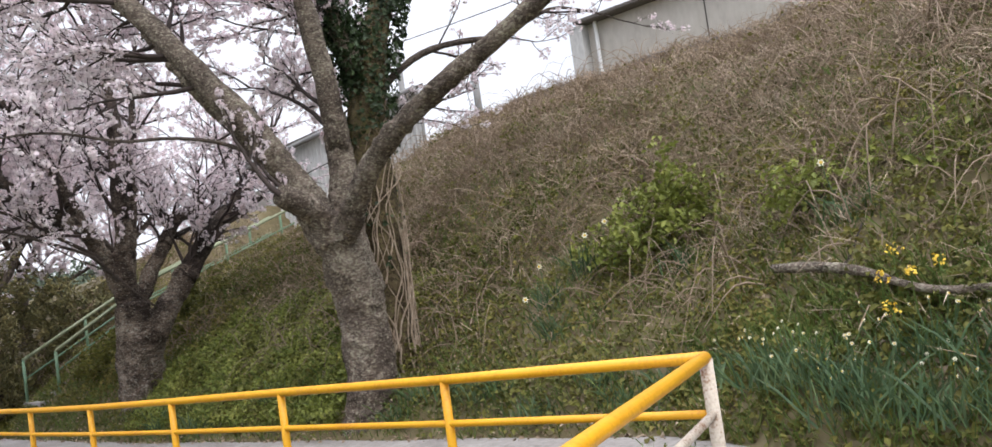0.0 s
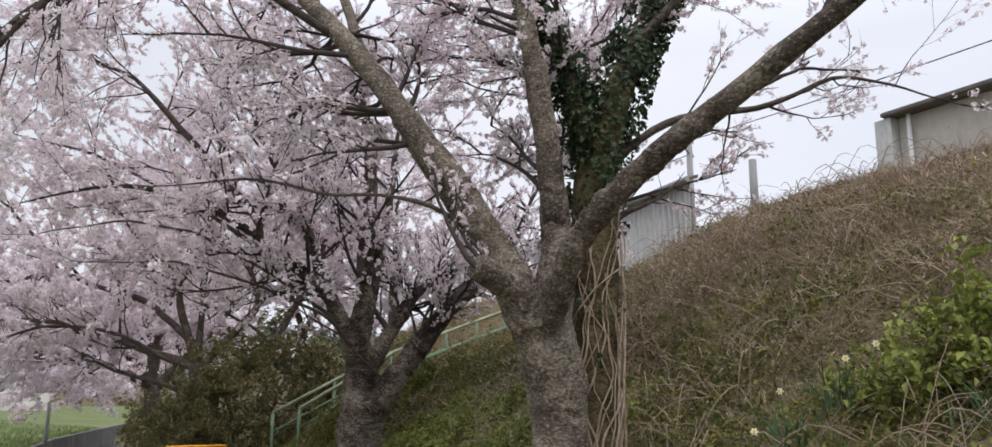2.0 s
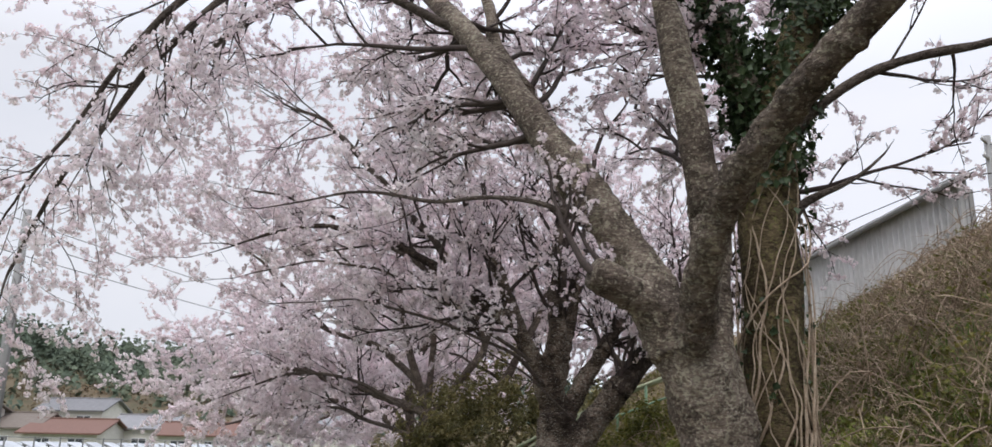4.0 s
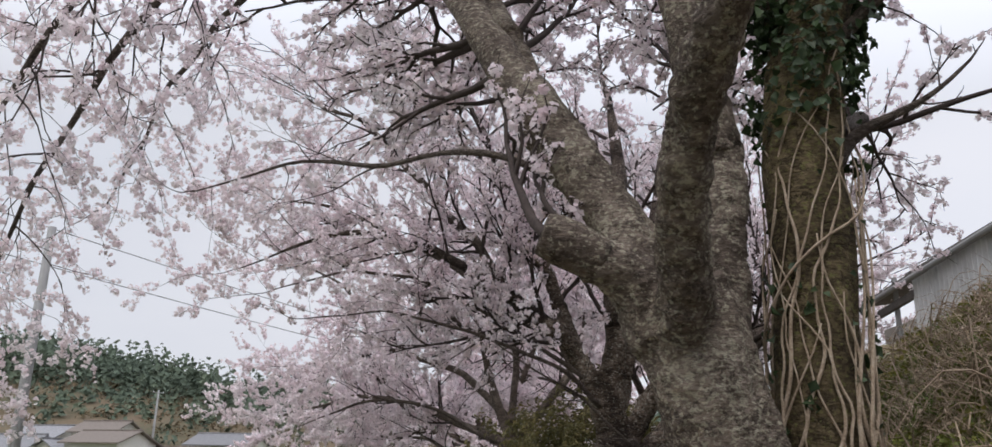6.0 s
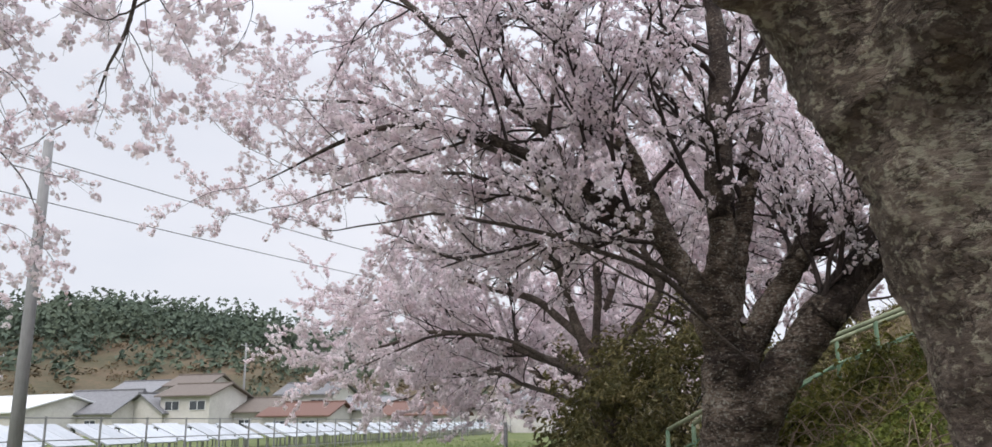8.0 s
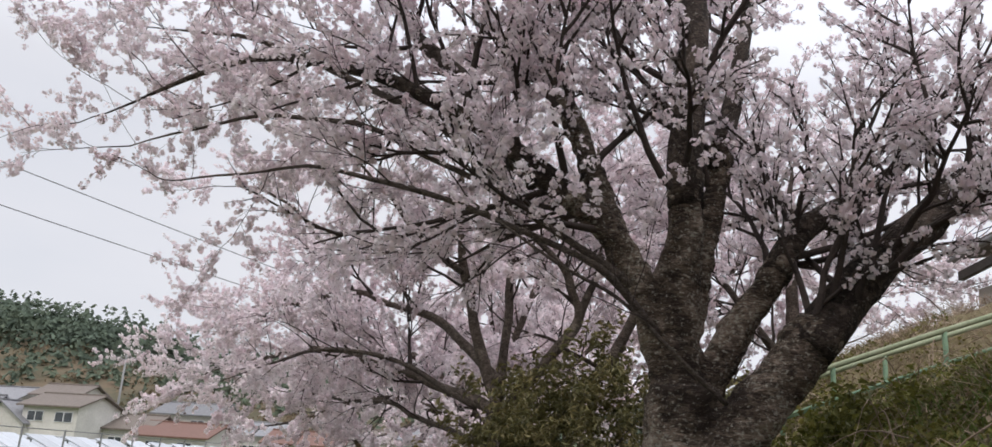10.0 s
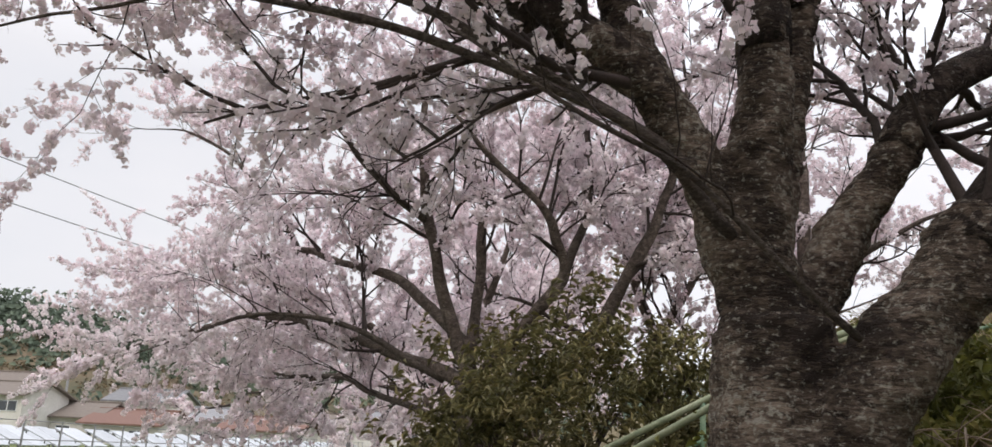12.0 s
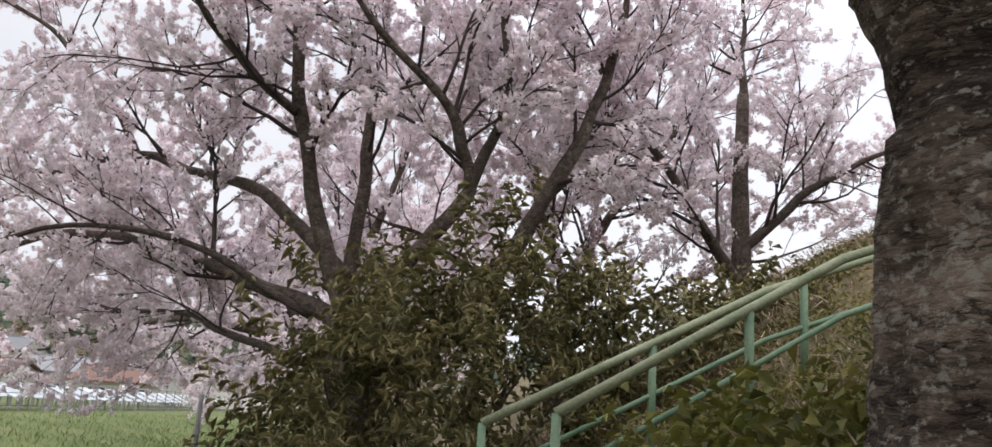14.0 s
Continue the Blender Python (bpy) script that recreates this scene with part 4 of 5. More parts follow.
cherry("slender cherry tree in pale blossom above the stair", (5.6, 30.5, 1.2),
       ([(5.6, 30.5, 0.6), (5.6, 30.5, 2.4), (5.7, 30.5, 4.0)], [0.22, 0.17, 0.13]),
       [
           ([(5.7, 30.5, 3.8), (4.9, 30.0, 5.6), (4.4, 29.6, 7.4)], [0.12, 0.09, 0.04], 14, 0.1, 2.6, 0.3, 1.0, K, (0, 0, 0)),
           ([(5.7, 30.5, 3.8), (6.6, 30.0, 5.4), (7.6, 29.4, 7.0)], [0.11, 0.08, 0.04], 14, 0.1, 2.6, 0.3, 1.0, K, (0, 0, 0)),
           ([(5.6, 30.5, 2.6), (4.2, 30.0, 3.6), (2.9, 29.6, 4.2), (1.6, 29.4, 4.6)], [0.08, 0.06, 0.045, 0.02], 13, 0.15, 2.2, 0.3, 1.0, K, (0, 0, 0)),
           ([(5.6, 30.5, 2.4), (6.8, 29.8, 3.4), (8.2, 29.2, 4.2), (9.6, 28.8, 4.6)], [0.08, 0.06, 0.045, 0.02], 13, 0.15, 2.0, 0.3, 0.9, K, (0, 0, 0)),
       ], 28, BARK_DARK, 0.035, 5)

# ---- ivy and vines on the second trunk ----
def leaf_cloud(centres, normals, size, rng, slim=0.6, fold=0.25):
    """Folded leaves, two triangles each side of the rib."""
    n = len(centres)
    c, d = np.asarray(centres), np.asarray(normals, float) + rng.normal(size=(n, 3)) * 0.45
    d /= np.linalg.norm(d, axis=1, keepdims=True)
    u = np.cross(d, rng.normal(size=(n, 3)))
    u /= np.linalg.norm(u, axis=1, keepdims=True)
    w = np.cross(d, u)
    s = size * rng.uniform(0.6, 1.4, (n, 1))
    v = np.empty((n, 4, 3), np.float32)
    v[:, 0] = c - u * s * 0.5
    v[:, 1] = c + w * s * slim * 0.5 + d * s * fold
    v[:, 2] = c + u * s * 0.5 - d * s * 0.15
    v[:, 3] = c - w * s * slim * 0.5 + d * s * fold
    b = np.arange(n)[:, None] * 4
    f = np.concatenate((b + np.array((0, 1, 2)), b + np.array((0, 2, 3))), 1).reshape(-1, 3)
    return v.reshape(-1, 3), f


def ivy_climber():
    rng = np.random.default_rng(31)
    at = Vector((2.72, 8.8, 0.2))
    ivy = empty("ivy_climber", at, "ivy with woody pale stems and dark green leaves climbing a trunk", "climbing plant")
    inv = Matrix.Translation(-at)
    axis = lambda z: (np.interp(z, (0, 4.2, 5.6, 7.2), (2.73, 2.82, 3.27, 4.05)), 9.1)
    rad = lambda z: np.interp(z, (0, 1.0, 2.4, 4.2, 5.6, 7.2), (0.36, 0.3, 0.285, 0.285, 0.23, 0.15))
    for k in range(24):
        a = (-2.7, -2.25, -1.8, -1.3, -0.8, -0.2, 0.4)[k % 7] + rng.normal() * 0.2
        z, pts = rng.uniform(-0.05, 0.9), []
        top = rng.uniform(2.4, 4.6)
        bulge, turn = rng.uniform(1.02, 1.16), 0.0
        while z < top:
            x, y = axis(z)
            r = rad(z) * bulge + 0.012
            pts.append((x + math.cos(a) * r, y + math.sin(a) * r, z))
            a += turn
            turn = 0.78 * turn + rng.normal() * 0.11
            z += 0.16
        if len(pts) > 4:
            o = part("vine", Shape().tube(spline(pts, len(pts) * 2), [rng.uniform(0.007, 0.024), 0.005], 6, 0.2), IVY_STEM, ivy, "", smooth=True)
            o.matrix_parent_inverse = inv
    n = 9000
    z = 7.4 - 3.9 * rng.uniform(0, 1, n) ** 1.4
    z = np.where(rng.uniform(size=n) < 0.06, rng.uniform(0.8, 3.4, n), z)
    a = rng.uniform(-math.pi, math.pi, n)
    thick = np.interp(z, (0.5, 3.0, 4.2, 5.5, 7.4), (0.03, 0.06, 0.14, 0.22, 0.24)) * rng.uniform(0.1, 1, n)
    r = rad(z) + thick
    c = np.stack((np.interp(z, (0, 4.2, 5.6, 7.2), (2.73, 2.82, 3.27, 4.05)) + np.cos(a) * r, 9.1 + np.sin(a) * r, z), 1)
    nm = np.stack((np.cos(a), np.sin(a), np.full(n, 0.3)), 1)
    keep = rng.uniform(size=n) < np.interp(z, (2.6, 3.4, 4.8), (0.5, 0.25, 1.0)) * np.array([min(1.0, max(0.1, 0.55 + 1.3 * noise.noise(Vector(q) * 2.2))) for q in c])
    c, nm = c[keep], nm[keep]
    # a second column of leaves on the fork that leans over
    m = 3600
    s = rng.uniform(0, 1, m)
    q = np.stack((np.interp(s, (0, 0.5, 1), (2.82, 2.5, 1.9)), np.interp(s, (0, 0.5, 1), (9.1, 9.18, 9.3)), np.interp(s, (0, 0.5, 1), (4.2, 5.4, 6.6))), 1) + rng.normal(size=(m, 3)) * 0.12
    v, f = leaf_cloud(np.concatenate((c, q)), np.concatenate((nm, rng.normal(size=(m, 3)) * 0.5 + (0, -0.7, 0.3))), 0.075, rng, 0.85)
    o = indexed("foliage", v, f, IVY_LEAF, ivy)
    o.matrix_parent_inverse = inv
    tagged(o, "dark green ivy leaves", kind="stuff")


ivy_climber()


# ---- shrubs ----
def shrub(name, label, base, blobs, count, size, mat, seed, slim=0.45, stems=9, stem_r=0.02, ragged=0.3):
    """Stems and many leaves within soft, ragged lobes."""
    rng = np.random.default_rng(seed)
    ob = empty(name, base, label, "shrub")
    inv = Matrix.Translation(-Vector(base))
    pos, nor = [], []
    total = sum(r[0] * r[1] * r[2] for _, r in blobs)
    sprays = []
    for c, r in blobs:
        c, r = np.array(c), np.array(r)
        k = max(6, int(count * r.prod() / total / 26))
        d = rng.normal(size=(k, 3))
        d /= np.linalg.norm(d, axis=1, keepdims=True)
        e = c + d * r * (rng.uniform(0.45, 1.0, (k, 1)) ** 0.6 + ragged * rng.uniform(-0.3, 0.9, (k, 1)) ** 3)
        for p, dd in zip(e, d):
            sprays.append(p)
            t = unit(dd + rng.normal(size=3) * 0.6 + (0, 0, 0.4))
            m = 26
            s = rng.uniform(-0.5, 0.5, (m, 1))
            pos.append(p + t * s * 0.55 + rng.normal(size=(m, 3)) * 0.07)
            nor.append(np.repeat((dd * 0.7 + (0, 0, 0.4))[None], m, 0))
    v, f = leaf_cloud(np.concatenate(pos), np.concatenate(nor), size, rng, slim)
    o = indexed("foliage", v, f, mat, ob)
    o.matrix_parent_inverse = inv
    tagged(o, "", kind="stuff")
    b = np.array(base)
    for k in range(stems):
        tip = sprays[rng.integers(len(sprays))]
        mid = (b + tip) / 2 + rng.normal(size=3) * 0.12
        st = b + np.array((rng.normal() * 0.12, rng.normal() * 0.12, -0.1))
        o = part("stem", Shape().tube(spline((st, mid, tip), 8), [stem_r, stem_r * 0.3], 6), TWIG, ob, "", smooth=True)
        o.matrix_parent_inverse = inv
    return ob


shrub("evergreen_shrub", "large dark evergreen shrub with narrow leaves beside the stair", (2.3, 24.2, ground_z(2.3, 24.2)),
      [((2.2, 24.0, 1.2), (1.3, 1.3, 1.5)), ((1.4, 24.4, 0.8), (1.0, 1.2, 1.3)), ((3.4, 24.6, 1.9), (1.3, 1.2, 1.2)), ((2.4, 24.6, 2.5), (1.0, 1.0, 0.9)), ((1.0, 25.4, 0.3), (0.9, 1.6, 1.0))],
      15000, 0.14, SHRUB_LEAF, 41, 0.2, 26, 0.028, 1.3)
shrub("evergreen_shrub", "dark tangled shrub on the bank above the stair", (5.2, 24.8, ground_z(5.2, 24.8)),
      [((5.0, 24.6, 2.3), (1.2, 1.2, 0.8)), ((6.6, 24.2, 2.6), (1.2, 1.0, 0.6))], 5000, 0.12, SHRUB_LEAF, 42, 0.4, 10, 0.03, 0.6)
shrub("yellow_green_shrub", "bright yellow-green leafy shrub on the embankment", (4.15, 5.55, ground_z(4.15, 5.55)),
      [((4.0, 5.6, 1.8), (0.42, 0.5, 0.42)), ((4.15, 5.35, 2.45), (0.2, 0.22, 0.45)), ((3.85, 6.05, 1.65), (0.32, 0.42, 0.3)), ((4.05, 5.0, 2.0), (0.25, 0.25, 0.4))], 2300, 0.09, LIGHT_LEAF, 43, 0.55, 8, 0.012, 0.4)
shrub("yellow_green_shrub", "low green leafy shrub at the slope's foot", (3.9, 3.4, ground_z(3.9, 3.4)),
      [((3.8, 3.4, 2.0), (0.4, 0.5, 0.25)), ((3.9, 2.4, 2.1), (0.35, 0.4, 0.25))], 1500, 0.08, LIGHT_LEAF, 44, 0.55, 6, 0.01, 0.4)
shrub("evergreen_shrub", "dark green undergrowth below the cherry tree", (3.6, 18.6, ground_z(3.6, 18.6)),
      [((3.4, 18.6, 0.9), (0.8, 1.2, 0.4)), ((4.2, 18.2, 1.3), (0.8, 1.0, 0.4)), ((5.4, 18.4, 1.9), (0.9, 1.1, 0.4)), ((3.6, 20.0, 0.9), (0.7, 0.5, 0.35))], 9000, 0.10, WEED, 45, 0.5, 6, 0.015, 0.5)
shrub("bank_shrub", "dark tangle of shrubs hanging over the canal bank", (1.5, 28.5, -0.6),
      [((1.2, 28.0, -0.2), (0.7, 2.4, 1.0)), ((1.5, 32.0, -0.2), (0.8, 2.6, 1.0)), ((2.2, 36.5, -0.2), (0.9, 3.0, 1.0)), ((1.2, 23.6, -0.7), (0.4, 1.4, 0.6)), ((2.9, 44.0, -0.1), (1.2, 3.2, 1.2)), ((4.8, 54.0, 0.1), (1.7, 4.5, 1.5))], 17000, 0.16, SHRUB_LEAF, 46, 0.4, 12, 0.03, 0.5)


# ---- growth on the embankment ----
def strips(roots, tips, bend, width, rng):
    """Narrow bent blades from root to tip: a quad and a pointed end."""
    n = len(roots)
    mid = roots * 0.45 + tips * 0.55 + bend
    d = tips - roots
    side = np.cross(d, rng.normal(size=(n, 3)))
    side /= np.maximum(np.linalg.norm(side, axis=1, keepdims=True), 1e-6)
    w = side * np.reshape(width, (-1, 1)) * 0.5
    v = np.stack((roots - w, roots + w, mid + w * 0.85, mid - w * 0.85, tips), 1)
    b = np.arange(n)[:, None] * 5
    f = np.concatenate((b + np.array((0, 1, 2)), b + np.array((0, 2, 3)), b + np.array((3, 2, 4))), 1).reshape(-1, 3)
    return v.reshape(-1, 3), f


def slope_points(n, rng, x0, x1, y0, y1, keep):
    """Random places on the embankment; keep(x, y) gives the share kept."""
    out = []
    while len(out) < n:
        x, y = rng.uniform(x0, x1), rng.uniform(y0, y1)
        if rng.uniform() < keep(x, y):
            out.append((x, y, ground_z(x, y)))
    return np.array(out)


def patch(x, y, s, k):
    return 0.5 + noise.noise(Vector((x * s, y * s, k)))


def grow_slope():
    rng = np.random.default_rng(51)
    # ground-cover leaves
    low = lambda x, y: float(np.interp(x, (1.7, 2.2, 4.0, 5.5, 8.5), (0.3, 1, 0.9, 0.4, 0.16))) * (1 + 1.6 * float(np.interp(y, (12, 15.5), (0, 1))) * float(np.interp(x, (3.5, 5.5), (0, 1)))) * (0.35 + 0.9 * max(0, patch(x, y, 0.8, 1.0)))
    p = slope_points(95000, rng, 1.7, 9.0, -3.5, 26.0, low)
    mound = np.array([max(0.0, patch(x, y, 1.7, 21.0) - 0.3) for x, y, z in p])
    p[:, 2] += rng.uniform(0.0, 0.12, len(p)) + 0.42 * mound * rng.uniform(0.2, 1.0, len(p))
    v, f = leaf_cloud(p, np.tile((-0.35, -0.1, 0.8), (len(p), 1)), 0.062, rng, 0.7)
    tagged(indexed("ground_cover", v, f, WEED), "low green weeds covering the embankment", "ground cover", kind="stuff")
    # short grass and weeds
    p = slope_points(24000, rng, 1.7, 7.5, -3.5, 22.0, lambda x, y: float(np.interp(x, (1.7, 2.2, 4.5, 7.5), (0.7, 1, 0.5, 0.15))) * (0.25 + max(0, patch(x, y, 1.1, 5.0))))
    h = rng.uniform(0.08, 0.26, (len(p), 1))
    lean = rng.normal(size=p.shape) * (0.5, 0.5, 0.1) + (-0.25, 0, 1)
    v, f = strips(p, p + lean * h, rng.normal(size=p.shape) * 0.02 + (0, 0, 0.03), rng.uniform(0.006, 0.014, len(p)), rng)
    tagged(indexed("grass", v, f, GRASS), "green grass and weeds on the embankment", "grass", kind="stuff")
    # the weedy foot of the slope by the bridge
    p = slope_points(7000, rng, 1.0, 2.6, -4.0, 4.4, lambda x, y: 1.0 if x + float(np.interp(y, (2.6, 4.6), (0.75, 0))) > 1.8 else 0.06)
    q = p.copy()
    q[:, 2] += rng.uniform(0.0, 0.12, len(p))
    v, f = leaf_cloud(q, np.tile((-0.35, -0.1, 0.8), (len(p), 1)), 0.07, rng, 0.7)
    tagged(indexed("ground_cover", v, f, WEED), "low green weeds at the slope's foot", "ground cover", kind="stuff")
    lean = rng.normal(size=p.shape) * (0.5, 0.5, 0.1) + (-0.25, 0, 1)
    v, f = strips(p, p + lean * rng.uniform(0.08, 0.24, (len(p), 1)), rng.normal(size=p.shape) * 0.02 + (0, 0, 0.03), rng.uniform(0.006, 0.014, len(p)), rng)
    tagged(indexed("grass", v, f, GRASS), "rank green grass at the slope's foot", "grass", kind="stuff")
    # dead stalks, matted higher up
    dry = lambda x, y: float(np.interp(x + float(np.interp(y, (1.5, 5), (1.5, 0))), (2.4, 3.6, 4.6, 5.6, 9.0), (0.0, 0.2, 0.8, 1, 1))) * (0.3 + max(0, patch(x, y, 0.7, 9.0))) * float(np.interp(y, (11.5, 15.5, 21.5, 23.5), (1, 0.14, 0.2, 0.6)))
    p = slope_points(86000, rng, 1.5, 9.8, -4.0, 28.0, dry)
    p[:, 2] += rng.uniform(0, 0.1, len(p))
    L = rng.uniform(0.05, 0.27, (len(p), 1)) * rng.uniform(0.6, 1.4, (len(p), 1))
    lean = rng.normal(size=p.shape) * (0.9, 1.0, 0.4) + (-0.25, 0.0, 0.35)
    v, f = strips(p, p + lean * L, rng.normal(size=p.shape) * 0.06 + (0, 0, 0.06), rng.uniform(0.004, 0.014, len(p)), rng)
    tagged(indexed("dry_grass", v, f, STRAW), "matted dry brown grass and dead stalks", "dry grass", kind="stuff")
    # bright low cover under the trees
    p = slope_points(34000, rng, 1.9, 4.2, 9.6, 15.8, lambda x, y: 0.3 + 0.7 * max(0, patch(x, y, 1.3, 12.0)))
    p[:, 2] += rng.uniform(0.04, 0.2, len(p))
    v, f = leaf_cloud(p, np.tile((-0.35, -0.1, 0.8), (len(p), 1)), 0.06, rng, 0.75)
    tagged(indexed("ground_cover", v, f, LIGHT_LEAF), "fresh yellow-green ground cover below the cherry trees", "ground cover", kind="stuff")
    # brown leaf litter
    p = slope_points(42000, rng, 1.6, 9.4, -3.5, 22.0, lambda x, y: float(np.interp(x, (1.6, 2.0, 4.0, 5.5, 9), (0.7, 0.35, 0.3, 0.8, 1))))
    p[:, 2] += rng.uniform(0.02, 0.1, len(p))
    v, f = leaf_cloud(p, np.tile((-0.35, 0, 0.8), (len(p), 1)), 0.055, rng, 0.6)
    tagged(indexed("leaf_litter", v, f, STRAW), "fallen brown leaves among the weeds", "leaf litter", kind="stuff")
    # arching dead canes
    canes = Shape()
    for k in range(2700):
        x, y = rng.uniform(3.0, 9.2), rng.uniform(-3, 21)
        if patch(x, y, 0.5, 4.0) < (0.35 if y < 14 else 0.7):
            continue
        z = ground_z(x, y)
        a, L = rng.choice((1.57, 4.71)) + rng.normal() * 0.8, rng.uniform(0.4, 1.4)
        tip = np.array((x + math.cos(a) * L * 0.8 - 0.3, y + math.sin(a) * L * 0.8, 0))
        tip[2] = ground_z(tip[0], tip[1]) + rng.uniform(0.0, 0.55)
        mid = (np.array((x, y, z)) + tip) / 2 + (0, 0, L * rng.uniform(0.12, 0.4))
        canes.tube(spline(((x, y, z - 0.03), mid, tip), 7), [rng.uniform(0.004, 0.013), 0.003], 4, cap=False)
    tagged(put("dead_canes", canes, VINE, smooth=True), "arching dead canes and vines on the embankment", "dead canes", kind="stuff")


grow_slope()


# ---- daffodils ----
def daffodil(name, label, base, leaves, height, flowers_at, seed, spread=0.22, bloom_size=1.0, leaf_w=0.018):
    rng = np.random.default_rng(seed)
    ob = empty(name, base, label, "flower clump", "daffodils on the embankment")
    n = leaves
    roots = rng.normal(size=(n, 3)) * (spread * 0.45, spread * 0.45, 0.0) + (0, 0, -0.04)
    d = rng.normal(size=(n, 3)) * (0.42, 0.42, 0.08) + (-0.12, 0, 1)
    h = height * rng.uniform(0.6, 1.2, (n, 1))
    v, f = strips(roots, roots + d * h - (0, 0, 0.18) * h * rng.uniform(0, 2, (n, 1)), np.array((0, 0, 0.12)) * h, rng.uniform(0.7, 1.2, n) * leaf_w, rng)
    tagged(indexed("leaf_tuft", v, f, DAFF_LEAF, ob), "long blue-green strap leaves", kind="stuff")
    for k in range(flowers_at):
        q = np.array((rng.normal() * spread * 0.6, rng.normal() * spread * 0.6, height * rng.uniform(0.85, 1.3)))
        part("flower_stem", Shape().tube(spline(((q[0] * 0.4, q[1] * 0.4, 0), q * (0.8, 0.8, 0.6), q), 6), [0.005, 0.004], 5), DAFF_LEAF, ob)
        face = unit((-0.8 + rng.normal() * 0.3, -0.5 + rng.normal() * 0.3, 0.1))
        u = unit(np.cross(face, (0, 0, 1)))
        w = np.cross(u, face)
        s = Shape()
        for j in range(6):
            a = j * math.pi / 3
            r = u * math.cos(a) + w * math.sin(a)
            t = -u * math.sin(a) + w * math.cos(a)
            s.add([q, q + (r * 0.022 + t * 0.013 + face * 0.004) * bloom_size, q + r * 0.042 * bloom_size, q + (r * 0.022 - t * 0.013 + face * 0.004) * bloom_size], [(0, 1, 2, 3)])
        bloom = part("petals", s, PETAL, ob)
        s = Shape()
        s.tube([q + face * 0.002, q + face * 0.012 * bloom_size, q + face * 0.022 * bloom_size], [0.009 * bloom_size, 0.011 * bloom_size, 0.016 * bloom_size], 8)
        part("cup", s, CUP, bloom)
    return ob


rngd = np.random.default_rng(61)
daffodil("daffodil_clump", "clump of daffodils with pale yellow flowers", (3.35, 6.75, ground_z(3.35, 6.75)), 46, 0.42, 1, 62)
daffodil("daffodil_clump", "clump of daffodils with pale yellow flowers", (3.75, 6.45, ground_z(3.75, 6.45)), 60, 0.5, 2, 63, 0.3)
daffodil("daffodil_clump", "clump of daffodil leaves with one flower", (3.0, 6.5, ground_z(3.0, 6.5)), 46, 0.4, 1, 64)
daffodil("daffodil_clump", "blue-green clump of daffodil leaves without flowers", (3.7, 4.95, ground_z(3.7, 4.95)), 60, 0.42, 0, 65, 0.28)
daffodil("daffodil_clump", "blue-green clump of daffodil leaves without flowers", (3.3, 2.9, ground_z(3.3, 2.9)), 50, 0.45, 1, 66, 0.3)
row_clump = daffodil("narcissus_clump", "thick tuft of arching strap leaves edging the walkway", (2.1, 5.0, ground_z(2.1, 5.0)), 60, 0.3, 0, 67, 0.3)
for k in range(20):
    x, y = 1.9 + 0.5 * rngd.uniform(), 3.6 + 5.0 * (k + rngd.uniform()) / 20
    if k % 3 == 2:
        x, y = 1.95 + 0.4 * rngd.uniform(), 10.2 + 4.6 * rngd.uniform()
    copy_thing(row_clump, pose(x, y, ground_z(x, y), 0, 0, rngd.uniform(0, 360)))
bell_clump = daffodil("snowflake_clump", "dark green clump with small white flowers by the walkway", (1.55, 2.5, ground_z(1.55, 2.5)), 120, 0.36, 9, 68, 0.45, 0.42)
for x, y in ((1.45, 1.9), (1.7, 1.3), (1.75, 3.2), (1.5, 0.7), (1.9, 2.0), (1.3, 1.4), (1.35, 2.35), (1.6, 2.9)):
    copy_thing(bell_clump, pose(x, y, ground_z(x, y), 0, 0, rngd.uniform(0, 360)))


def rape_plant(x, y, seed):
    rng = np.random.default_rng(seed)
    ob = empty("rape_plant", (x, y, ground_z(x, y)), "small yellow-flowered rape plant among the weeds", "flower", "rape plants")
    tip = np.array((rng.normal() * 0.05, rng.normal() * 0.05, rng.uniform(0.35, 0.5)))
    part("stalk", Shape().tube(spline(((0, 0, -0.03), tip * 0.5, tip), 5), [0.006, 0.004], 5), GRASS, ob)
    v, f = flowers(tip + rng.normal(size=(14, 3)) * 0.03, np.tile((0, 0, 1.0), (14, 1)), 0.013, 2, rng, 0.02)
    tagged(indexed("blossom_head", v, f, CUP, ob), "yellow flower head", kind="stuff")
    v, f = leaf_cloud(rng.normal(size=(12, 3)) * (0.07, 0.07, 0.08) + (0, 0, 0.15), np.tile((0, 0, 1.0), (12, 1)), 0.09, rng)
    tagged(indexed("leaf_tuft", v, f, WEED, ob), kind="stuff")


for k, (x, y) in enumerate(((2.05, 2.4), (2.0, 2.1), (2.2, 1.95), (1.85, 2.2), (2.25, 2.3))):
    rape_plant(x, y, 70 + k)

